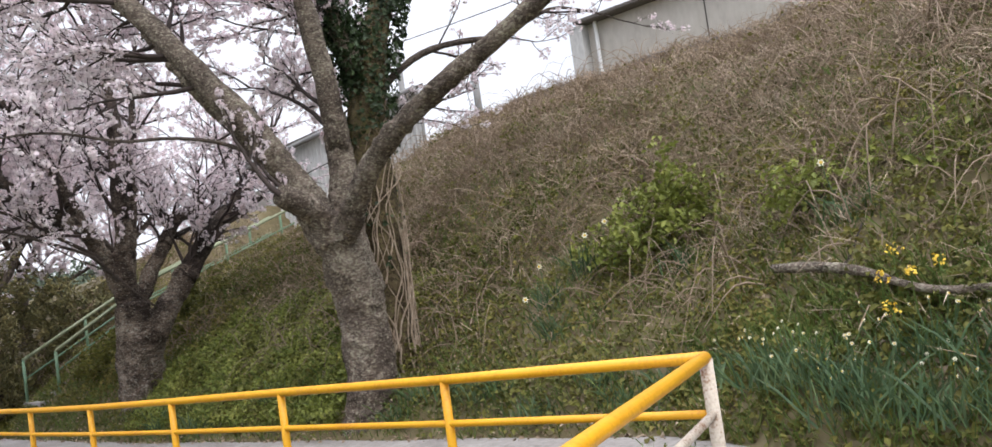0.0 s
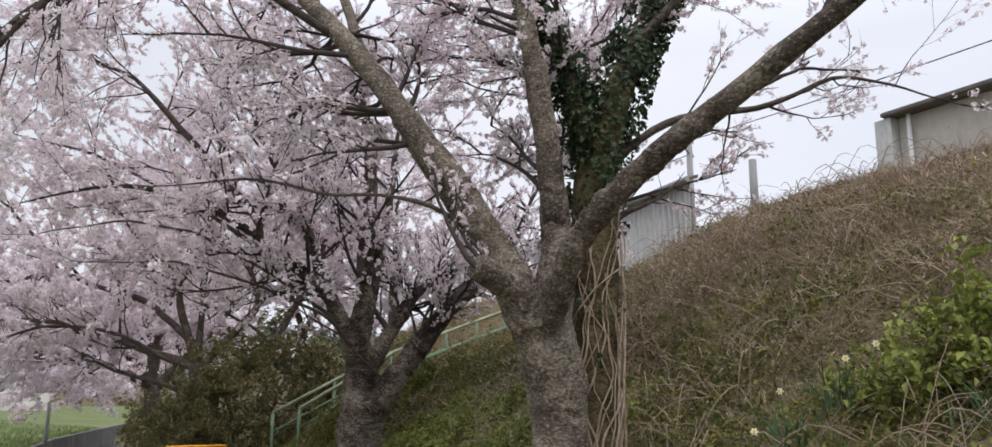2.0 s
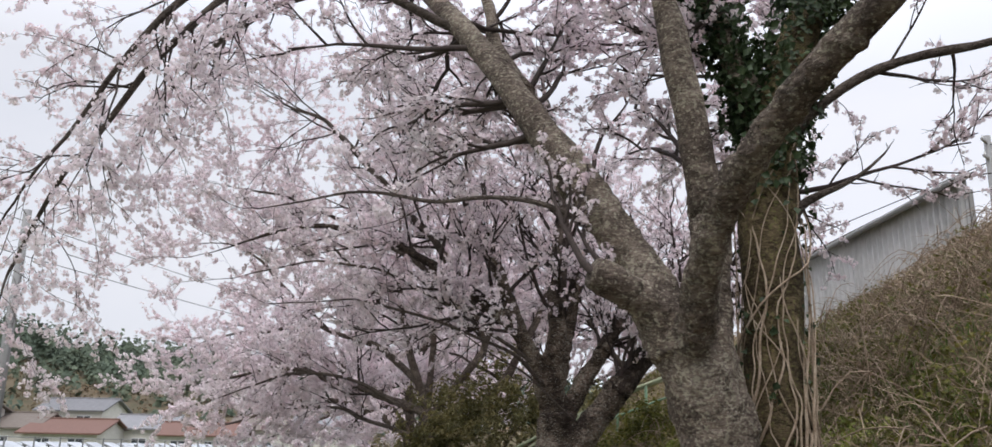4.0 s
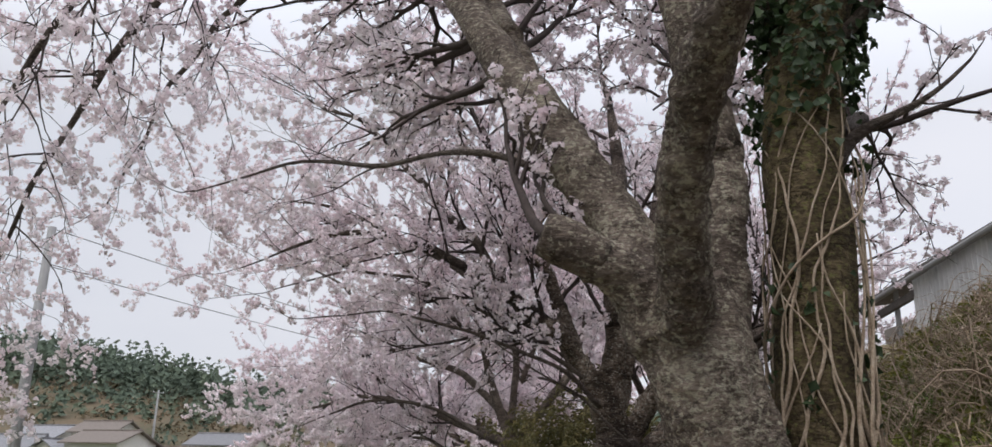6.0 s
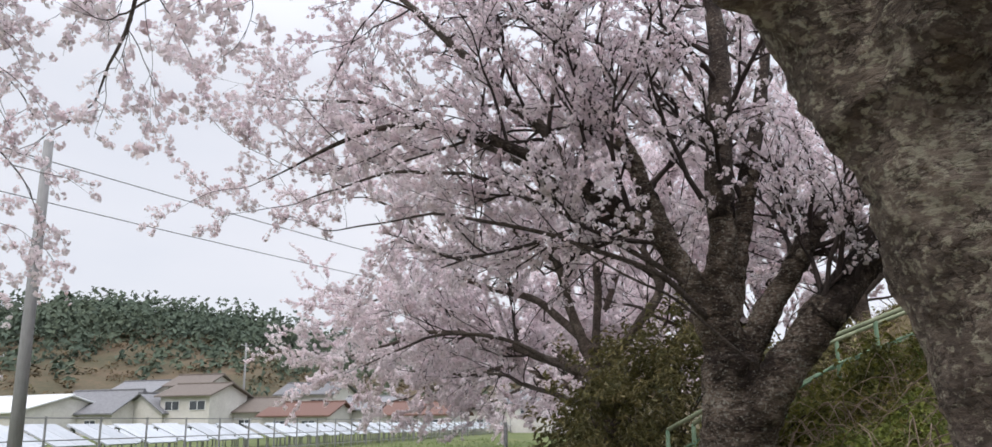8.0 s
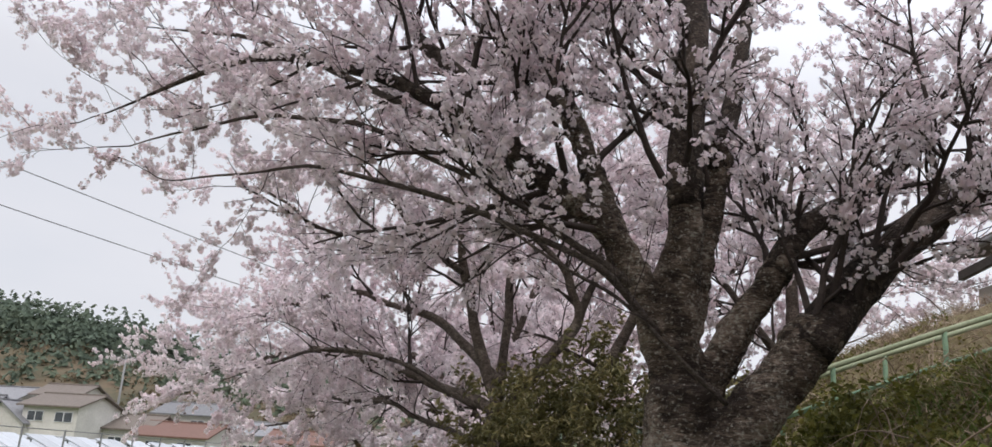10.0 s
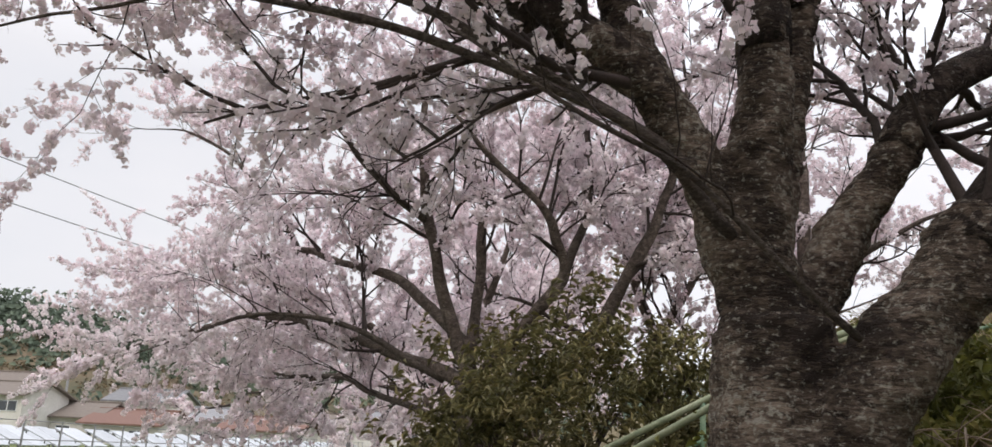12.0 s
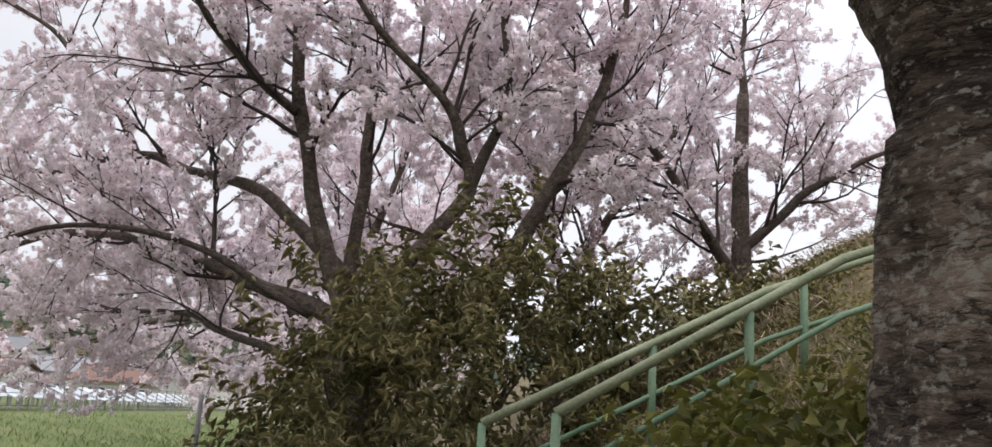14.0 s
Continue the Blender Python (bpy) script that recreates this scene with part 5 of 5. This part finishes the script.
# fallen branch on the slope
fb = empty("fallen_branch", (2.6, 3.1, ground_z(2.6, 3.1)), "dead fallen branch lying on the weedy slope", "branch")
fbi = Matrix.Translation(-fb.location)
fall = [(x, y, ground_z(x, y) + 0.2) for x, y in ((2.85, 3.6), (2.6, 3.1), (2.35, 2.6), (2.15, 2.05), (2.05, 1.4), (2.0, 0.7))]
part("main_stem", Shape().tube(spline(fall, 22), [0.05, 0.045, 0.035, 0.02], 9, 0.4), BARK, fb, "", True).matrix_parent_inverse = fbi
part("side_stem", Shape().tube(spline((fall[1], (2.75, 2.9, ground_z(2.75, 2.9) + 0.08), (3.0, 2.75, ground_z(3.0, 2.75) + 0.14)), 9), [0.024, 0.008], 7, 0.3), TWIG, fb, "", True).matrix_parent_inverse = fbi


# ---- kerb along the crest ----
kerb = Shape()
for k in range(11):
    kerb.box(9.25 + 0.03 * math.sin(k * 2.3), 5.2 + 1.02 * k, ground_z(9.25, 5.2 + 1.02 * k) + 0.06, 0.16, 0.98, 0.24, 0.02 * math.sin(k * 1.7), 0.02)
tagged(put("crest_kerb", kerb, STONE), "weathered grey concrete kerb along the crest", "kerb", kind="structure")

# ---- stair up the embankment ----
def stair():
    st = empty("stair", (2.6, 21.3, walk_z(21.3)), "narrow concrete stair climbing the embankment between green handrails", "stair")
    inv = Matrix.Translation(-st.location)
    x, z = 2.35, walk_z(21.3) + 0.5
    for k in range(21):
        o = part("step", Shape().box(x + 0.19, 21.3, z + 0.02, 0.4, 1.0, 0.34, 0, 0.012), PAVING, st)
        o.matrix_parent_inverse = inv
        x, z = x + 0.345, z + 0.165


stair()


def handrail(label, x0, y, z0, height):
    hr = empty("handrail", (x0, y, z0 - height), label, "handrail", "stair handrails")
    inv = Matrix.Translation(-hr.location)
    top = lambda x: float(np.interp(x, (x0, 5.06, 7.0, 9.6), (z0, z0 + 1.36, z0 + 2.1, z0 + 3.05)))
    line = [(x0, y, z0), (3.8, y, top(3.8)), (5.06, y, top(5.06)), (7.0, y, top(7.0)), (9.6, y, top(9.6))]
    o = part("top_rail", Shape().tube(line, [0.04], 10), TAN_PIPE, hr, "weathered tan handrail with flaking green paint", True)
    o.matrix_parent_inverse = inv
    o = part("middle_rail", Shape().tube([(a, b, c - 0.45) for a, b, c in line], [0.024], 8), GREEN_PIPE, hr, "", True)
    o.matrix_parent_inverse = inv
    for x in (x0, x0 + 1.5, x0 + 3.0, x0 + 4.6, x0 + 6.4):
        o = part("post", Shape().tube([(x, y, top(x) - height - 0.1), (x, y, top(x))], [0.036], 10), GREEN_PIPE, hr, "faded green post", True)
        o.matrix_parent_inverse = inv


handrail("faded green steel handrail on the stair's far side", 2.46, 21.9, 1.2, 1.0)
handrail("faded green steel handrail on the stair's near side", 2.74, 20.7, 1.31, 1.0)

# ---- on top of the embankment ----
bl = empty("building", (13.6, 4.0, 4.8), "long beige rendered building above the embankment", "building")
bli = Matrix.Translation(-bl.location)


def top_part(name, s, mat, thing, inv, label=""):
    o = part(name, s, mat, thing, label)
    o.matrix_parent_inverse = inv
    return o


top_part("wall", Shape().box(16.4, 2.1, 6.1, 6.0, 20.4, 3.1), WALL_PAINT, bl, bli, "stained beige rendered wall")
top_part("roof", Shape().box(16.4, 2.1, 7.72, 6.7, 20.8, 0.12, 0, 0.03), ROOF_DARK, bl, bli, "dark roof edge")
top_part("downpipe", Shape().tube([(13.3, 12.0, 7.65), (13.3, 12.0, 7.4), (13.3, 12.0, 4.9)], [0.05], 10), METAL_WHITE, bl, bli, "white downpipe")
top_part("corner_pier", Shape().box(13.28, 12.52, 6.1, 0.3, 0.4, 3.1, 0, 0.01), SHED_METAL, bl, bli, "grey corner pier")
for y in (9.0, 5.6, 2.2, -1.2):
    top_part("wall_joint", Shape().box(13.395, y, 6.1, 0.02, 0.03, 3.06), ROOF_DARK, bl, bli)

sh = empty("sheet_fence", (11.0, 20.0, 3.4), "pale corrugated sheet metal fence on top of the embankment", "fence")
shi = Matrix.Translation(-sh.location)
cor = Shape()
ys = np.arange(16.4, 23.9, 0.05)
wob = [11.0 + 0.035 * (1 if int(i / 2) % 2 else -1) for i in range(len(ys))]
tops = [float(np.interp(y, (16.4, 23.9), (6.95, 6.55))) for y in ys]
cor.add([p for x, y, t in zip(wob, ys, tops) for p in ((x, y, 3.2), (x, y, t), (x + 0.02, y, t), (x + 0.02, y, 3.2))],
        [(4 * i + a, 4 * i + b2, 4 * i + 4 + b2, 4 * i + 4 + a) for i in range(len(ys) - 1) for a, b2 in ((0, 1), (1, 2), (2, 3), (3, 0))])
top_part("wall", cor, SHED_METAL, sh, shi, "ribbed weathered sheet metal wall")
cap = Shape().add([(10.86, 16.35, 6.9), (11.2, 16.35, 7.02), (11.2, 23.95, 6.62), (10.86, 23.95, 6.5), (10.86, 16.35, 6.82), (11.2, 16.35, 6.94), (11.2, 23.95, 6.54), (10.86, 23.95, 6.42)],
                  [(0, 1, 2, 3), (7, 6, 5, 4), (0, 4, 5, 1), (1, 5, 6, 2), (2, 6, 7, 3), (3, 7, 4, 0)])
top_part("cap", cap, ROOF_DARK, sh, shi, "weathered capping strip")
for y in (16.5, 18.9, 21.3, 23.4, 25.0):
    top_part("post", Shape().box(11.1, y, 5.0, 0.1, 0.1, 3.3), POLE_GREY, sh, shi)
top_part("gutter", Shape().tube([(10.8, 16.3, 6.84), (10.8, 26.5, 6.1)], [0.075], 10), POLE_GREY, sh, shi, "grey gutter along the eave")
SLAB = [(0, 1, 2, 3), (7, 6, 5, 4), (0, 4, 5, 1), (1, 5, 6, 2), (2, 6, 7, 3), (3, 7, 4, 0)]
top_part("beam", Shape().add([(10.95, 23.8, 6.08), (11.07, 23.8, 6.08), (11.07, 26.4, 5.88), (10.95, 26.4, 5.88), (10.95, 23.8, 5.9), (11.07, 23.8, 5.9), (11.07, 26.4, 5.7), (10.95, 26.4, 5.7)], SLAB), ROOF_DARK, sh, shi)
top_part("roof_edge", Shape().add([(10.8, 23.9, 6.42), (11.9, 23.9, 6.6), (11.9, 26.5, 6.4), (10.8, 26.5, 6.22), (10.8, 23.9, 6.34), (11.9, 23.9, 6.52), (11.9, 26.5, 6.32), (10.8, 26.5, 6.14)], SLAB), ROOF_DARK, sh, shi)
top_part("low_wall", Shape().box(11.45, 25.0, 4.6, 0.12, 2.9, 1.9), PLASTER, sh, shi, "pale low wall")


def pole(name, label, x, y, z0, z1, r0, r1, arms=0):
    ob = empty(name, (x, y, z0), label, "pole")
    part("shaft", Shape().tube([(0, 0, 0), (0, 0, (z1 - z0) * 0.5), (0, 0, z1 - z0)], [r0, r1], 14), POLE_GREY, ob, "", True)
    for k in range(arms):
        h = z1 - z0 - 0.3 - 0.7 * k
        part("crossarm", Shape().box(0, 0, h, 1.5, 0.09, 0.09, 0.6), POLE_GREY, ob)
        for dx in (-0.6, 0.0, 0.6):
            part("insulator", Shape().tube([(dx * math.cos(0.6), dx * math.sin(0.6), h + 0.04), (dx * math.cos(0.6), dx * math.sin(0.6), h + 0.2)], [0.05, 0.03], 8), METAL_WHITE, ob)
    return ob


pole("fence_post", "short grey concrete post on the crest", 10.0, 13.4, 4.9, 6.5, 0.09, 0.08)
pole("utility_pole", "grey utility pole with a crossarm behind the embankment", 24.4, 31.1, 4.8, 14.2, 0.2, 0.14, 2)
pole("street_pole", "slim grey steel pole standing in the field", -6.5, 17.4, -0.6, 5.3, 0.1, 0.065)
pole("utility_pole", "grey utility pole beside a far house", -60.0, 95.0, 0.0, 9.0, 0.16, 0.12, 1)
pole("utility_pole", "slim grey utility pole among the far houses", -42.0, 120.0, 0.0, 12.0, 0.16, 0.12, 1)
pole("wooden_post", "weathered wooden post at the field's edge", -1.6, 39.8, -0.7, 1.35, 0.08, 0.07)


def wire(a, b, sag, label):
    a, b = np.array(a), np.array(b)
    pts = [a + (b - a) * s - (0, 0, sag * 4 * s * (1 - s)) for s in np.linspace(0, 1, 14)]
    tagged(put("overhead_wire", Shape().tube(pts, [0.022], 6), WIRE), label, "wire", "overhead wires")


wire((-32.0, 26.0, 14.2), (8.0, 100.0, 12.2), 0.6, "thin dark overhead wire across the sky")
wire((-32.5, 27.0, 12.3), (8.0, 101.0, 11.0), 0.6, "thin dark overhead wire across the sky")
wire((24.4, 31.1, 13.8), (20.0, -20.0, 13.0), 0.9, "thin dark overhead wire across the sky")
wire((24.4, 31.1, 13.1), (14.0, 90.0, 12.0), 0.9, "thin dark overhead wire across the sky")

# ---- field fence and panel racks ----
fence = empty("wire_fence", (-13.7, 32.7, 0.15), "grey steel wire fence along the field", "fence")
fi = Matrix.Translation(-fence.location)
FX = lambda y: -13.7 + 0.107 * (y - 32.7)
FYS = [32.7 + 2.49 * k for k in range(-5, 34)]
for y in FYS:
    top_part("post", Shape().tube([(FX(y), y, 0.0), (FX(y), y, 1.62)], [0.035], 8), POLE_GREY, fence, fi)
for h in (1.58, 0.95, 0.35):
    top_part("rail", Shape().tube([(FX(FYS[0]), FYS[0], h), (FX(FYS[-1]), FYS[-1], h)], [0.02], 6), POLE_GREY, fence, fi)

rack = empty("panel_rack", (0, 0, 0), "tilted pale panel on a steel rack in the field", "panel", "racks of panels in the field")
for i in range(2):
    s = Shape()
    s.add([(-0.7, -1.12 + 1.13 * i, 0.55), (-0.7, -0.02 + 1.13 * i, 0.55), (0.75, -0.02 + 1.13 * i, 1.22), (0.75, -1.12 + 1.13 * i, 1.22),
           (-0.68, -1.12 + 1.13 * i, 0.51), (-0.68, -0.02 + 1.13 * i, 0.51), (0.77, -0.02 + 1.13 * i, 1.18), (0.77, -1.12 + 1.13 * i, 1.18)],
          [(3, 2, 1, 0), (4, 5, 6, 7), (0, 1, 5, 4), (1, 2, 6, 5), (2, 3, 7, 6), (3, 0, 4, 7)])
    part("panel", s, PANEL, rack, "pale panel with a thin frame")
for x, h in ((-0.5, 0.6), (0.6, 1.1)):
    for y in (-0.9, 0.9):
        part("leg", Shape().tube([(x, y, -0.4), (x, y, h)], [0.03], 6), POLE_GREY, rack)
part("beam", Shape().box(0.62, 0, 1.06, 0.06, 2.3, 0.08), POLE_GREY, rack)
rack.location = (FX(33.0) - 1.6, 33.0, 0.2)
rack.rotation_euler = (0, 0, math.pi)
for r in range(2):
    for k in range(-5, 34):
        y = 33.0 + 2.45 * k
        if r or k:
            copy_thing(rack, pose(FX(y) - 1.6 - 3.4 * r, y, 0.2 - 0.05 * r, 0, 0, 180))

# ---- far houses ----
def house(label, x, y, w, d, wall_h, roof_h, roof, turn, windows, z=-0.6, group="far houses"):
    """A house with a gabled, overhanging roof and windows on its front."""
    ob = empty("house", (x, y, z), label, "house", group)
    ob.rotation_euler = (0, 0, radians(turn))
    s = Shape().box(0, 0, wall_h / 2, w, d, wall_h)
    s.add([(-w / 2, -d / 2, wall_h), (-w / 2, d / 2, wall_h), (-w / 2, 0, wall_h + roof_h * 0.96), (w / 2, -d / 2, wall_h), (w / 2, d / 2, wall_h), (w / 2, 0, wall_h + roof_h * 0.96)],
          [(0, 2, 1), (3, 4, 5)])
    part("wall", s, PLASTER, ob)
    e, t = 0.6, 0.18
    k = roof_h / (d / 2)
    for side, nm in ((-1, "roof"), (1, "roof")):
        y1 = side * (d / 2 + e)
        z1 = wall_h - e * k
        v = [(-w / 2 - e, y1, z1), (w / 2 + e, y1, z1), (w / 2 + e, 0, wall_h + roof_h), (-w / 2 - e, 0, wall_h + roof_h)]
        v += [(a, b2, c + t) for a, b2, c in v]
        part(nm, Shape().add(v, [(3, 2, 1, 0), (4, 5, 6, 7), (0, 1, 5, 4), (1, 2, 6, 5), (2, 3, 7, 6), (3, 0, 4, 7)]), roof, ob)
    part("ridge", Shape().box(0, 0, wall_h + roof_h + t, w + 1.2, 0.4, 0.25, 0, 0.05), roof, ob)
    for wx, wz, ww, wh in windows:
        win = part("window", Shape().box(wx, -d / 2 - 0.03, wz, ww, 0.1, wh, 0, 0.01), METAL_WHITE, ob)
        for sx in (-0.25, 0.25):
            part("pane", Shape().box(wx + sx * ww, -d / 2 - 0.085, wz, ww * 0.44, 0.03, wh * 0.86), GLASS_DARK, win)
    return ob


house("white sheet-roofed workshop across the field", -69, 116, 16, 14, 3.6, 2.0, METAL_WHITE, -24, [(-4, 2.2, 1.6, 1.0), (0, 2.2, 1.6, 1.0), (4, 2.2, 1.6, 1.0)])
house("house with a grey tiled gable roof", -59.5, 118, 11, 9, 3.6, 2.7, TILE_GREY, -18, [(-2.5, 2.0, 1.8, 1.2), (2.0, 2.0, 1.8, 1.2)])
house("white gabled house beside a tiled roof", -52.5, 117.5, 5.5, 7, 3.6, 2.2, TILE_GREY, 72, [(-1.2, 2.0, 1.2, 1.2), (1.2, 2.0, 1.2, 1.2)])
house("two-storey plastered house with a brown tiled roof", -46, 117, 7.6, 7.5, 5.6, 1.4, TILE_BROWN, -16, [(-1.9, 4.3, 2.2, 1.2), (2.0, 4.3, 2.4, 1.2), (-1.9, 1.6, 2.2, 1.2), (2.0, 1.6, 2.4, 1.2)])
house("small brown-roofed house higher on the slope", -53, 132, 7.0, 6, 6.6, 1.4, TILE_BROWN, -16, [(0, 5.0, 2.0, 1.0)], 0.4)
house("low house with a red sheet roof", -32, 117, 9, 8, 3.0, 1.5, TILE_RED, -12, [(-2, 1.8, 1.8, 1.1), (2, 1.8, 1.8, 1.1)])
house("low house with a grey-brown tiled roof", -39.5, 120, 8, 7, 3.6, 1.6, TILE_BROWN, -14, [(0, 2.0, 1.8, 1.1)])
house("low house with a grey tiled roof", -24.5, 122, 7, 7, 3.8, 1.5, TILE_GREY, -10, [(0, 2.0, 1.8, 1.1)])
house("low house with a red sheet roof", -17, 117, 9, 8, 3.0, 1.4, TILE_RED, -8, [(-2, 1.8, 1.8, 1.1), (2, 1.8, 1.8, 1.1)])
house("grey-roofed house behind the others", -63, 136, 8, 7, 6.0, 1.6, TILE_GREY, -16, [(0, 4.6, 2.0, 1.0)], 0.2)
house("grey-roofed house behind the others", -36, 134, 9, 7, 5.6, 1.5, TILE_GREY, -14, [(-2, 4.3, 2.0, 1.0), (2, 4.3, 2.0, 1.0)], 0.0)
house("brown-roofed house behind the others", -10, 128, 9, 7, 4.0, 1.5, TILE_BROWN, -6, [(0, 2.0, 2.0, 1.0)])
house("beige house at the end of the field", -2, 112, 7, 7, 4.2, 1.3, TILE_GREY, -4, [(-1.6, 3.0, 1.6, 1.1), (1.6, 3.0, 1.6, 1.1)])

# ---- wooded hill ----
def hill_z(x, y):
    a = math.degrees(math.atan2(x - 0.7, y - 6.0))
    top = float(np.interp(a, (-75, -48, -36, -31, -26, -20, -14, -4, 10, 30), (21, 23, 28, 32, 32, 29, 24, 20, 17, 10)))
    d = math.hypot(x, y)
    prof = float(np.interp(d, (150, 175, 205, 255, 300, 420), (0, 0.14, 0.42, 0.85, 1.0, 0.8)))
    return -0.6 + top * prof + 1.6 * noise.noise(Vector((x * 0.03, y * 0.03, 1)))


def build_hill():
    A, D = np.radians(np.arange(-80, 34, 1.5)), np.array((140, 155, 170, 185, 200, 220, 240, 260, 280, 300, 330, 380, 430))
    vs = [(0.7 + math.sin(a) * d, 6 + math.cos(a) * d, hill_z(0.7 + math.sin(a) * d, 6 + math.cos(a) * d) - (4 if d < 145 else 0)) for a in A for d in D]
    m = len(D)
    fs = [(i * m + j, i * m + j + 1, (i + 1) * m + j + 1, (i + 1) * m + j) for i in range(len(A) - 1) for j in range(m - 1)]
    ob = indexed("backdrop", vs, [f[::-1] for f in fs], HILLSIDE)
    ob.data.shade_smooth()
    tagged(ob, "scrubby hillside behind the houses", "hill", kind="structure")
    rng = np.random.default_rng(81)
    pos, size = [], []
    while len(pos) < 6600:
        a, d = math.radians(rng.uniform(-80, 33)), rng.uniform(180, 312)
        x, y = 0.7 + math.sin(a) * d, 6 + math.cos(a) * d
        wooded = float(np.interp(d, (190, 222, 244, 310), (0.05, 0.2, 1.0, 1.2))) * (0.75 + noise.noise(Vector((x * 0.02, y * 0.02, 7))) * 0.6)
        if math.degrees(a) < -38:
            wooded *= 0.2
        if rng.uniform() > wooded:
            continue
        pos.append((x, y, hill_z(x, y)))
        size.append(rng.uniform(2.2, 4.6) * (0.6 if d < 225 else 1))
    cs, ns = [], []
    for p, s in zip(pos, size):
        n = 18
        tall = rng.uniform(1.3, 2.7) if noise.noise(Vector((p[0] * 0.03, p[1] * 0.03, 2.0))) > -0.1 else rng.uniform(0.9, 1.3)
        h = rng.uniform(0, 1, (n, 1))
        d = rng.normal(size=(n, 3))
        d /= np.linalg.norm(d, axis=1, keepdims=True)
        r = s * (0.12 + 0.62 * np.sin(np.pi * np.clip(0.25 + h * 0.75, 0, 1))) * (1.35 - tall * 0.25)
        cs.append(np.array(p) + d * (1, 1, 0.3) * r + np.concatenate((np.zeros((n, 2)), h * s * tall), 1))
        ns.append(d * 0.5 + (0, -0.6, 0.7))
    v, f = leaf_cloud(np.concatenate(cs), np.concatenate(ns), 1.5, rng, 0.55, 0.1)
    tagged(indexed("far_woods", v, f, HAZED_WOODS), "dense mixed evergreen woods on the hill", "woods", kind="stuff")
    # brown scrub and bare bushes below the woods
    n = 2600
    a, dist = np.radians(rng.uniform(-80, 33, n)), rng.uniform(150, 262, n)
    x, y = 0.7 + np.sin(a) * dist, 6 + np.cos(a) * dist
    q = np.repeat(np.array([(u, w, hill_z(u, w) + 0.4) for u, w in zip(x, y)]), 10, axis=0)
    d = rng.normal(size=q.shape)
    v, f = leaf_cloud(q + d * (0.9, 0.9, 0.5), d * 0.4 + (0, -0.5, 0.7), 0.9, rng, 0.5, 0.2)
    tagged(indexed("hill_scrub", v, f, SCRUB), "brown leafless scrub on the lower hillside", "scrub", kind="stuff")


build_hill()


# ---- rough grass on the far bank, and stones in the water ----
def bank_grass():
    rng = np.random.default_rng(91)
    p = []
    while len(p) < 16000:
        y = 16 + 60 * rng.uniform() ** 1.5
        x = BEND(y) - 3.45 - 9 * rng.uniform() ** 1.6
        p.append((x, y, ground_z(x, y) - 0.01))
    p = np.array(p)
    h = rng.uniform(0.08, 0.25, (len(p), 1))
    v, f = strips(p, p + (rng.normal(size=p.shape) * (0.5, 0.5, 0.1) + (0, 0, 1)) * h, rng.normal(size=p.shape) * 0.02, rng.uniform(0.012, 0.03, len(p)), rng)
    tagged(indexed("grass", v, f, GRASS), "fresh green grass on the far bank", "grass", kind="stuff")


bank_grass()
rngs = np.random.default_rng(95)
for k in range(60):
    y = 20 + 38 * rngs.uniform() ** 1.2
    x = BEND(y) - 3.0 + 2.7 * rngs.uniform()
    r = rngs.uniform(0.06, 0.2)
    bm = bmesh.new()
    bmesh.ops.create_icosphere(bm, subdivisions=1, radius=r)
    for vtx in bm.verts:
        vtx.co *= 1 + 0.3 * noise.noise(vtx.co * 5 + Vector((k, 0, 0)))
        vtx.co.z *= 0.5
    me = bpy.data.meshes.new("stone")
    bm.to_mesh(me)
    bm.free()
    me.materials.append(STONE)
    o = new("stone", me)
    o.location = (x, y, -2.05 + r * 0.1)
    tagged(o, "dark wet stone in the shallow canal", "stone", "stones in the canal")
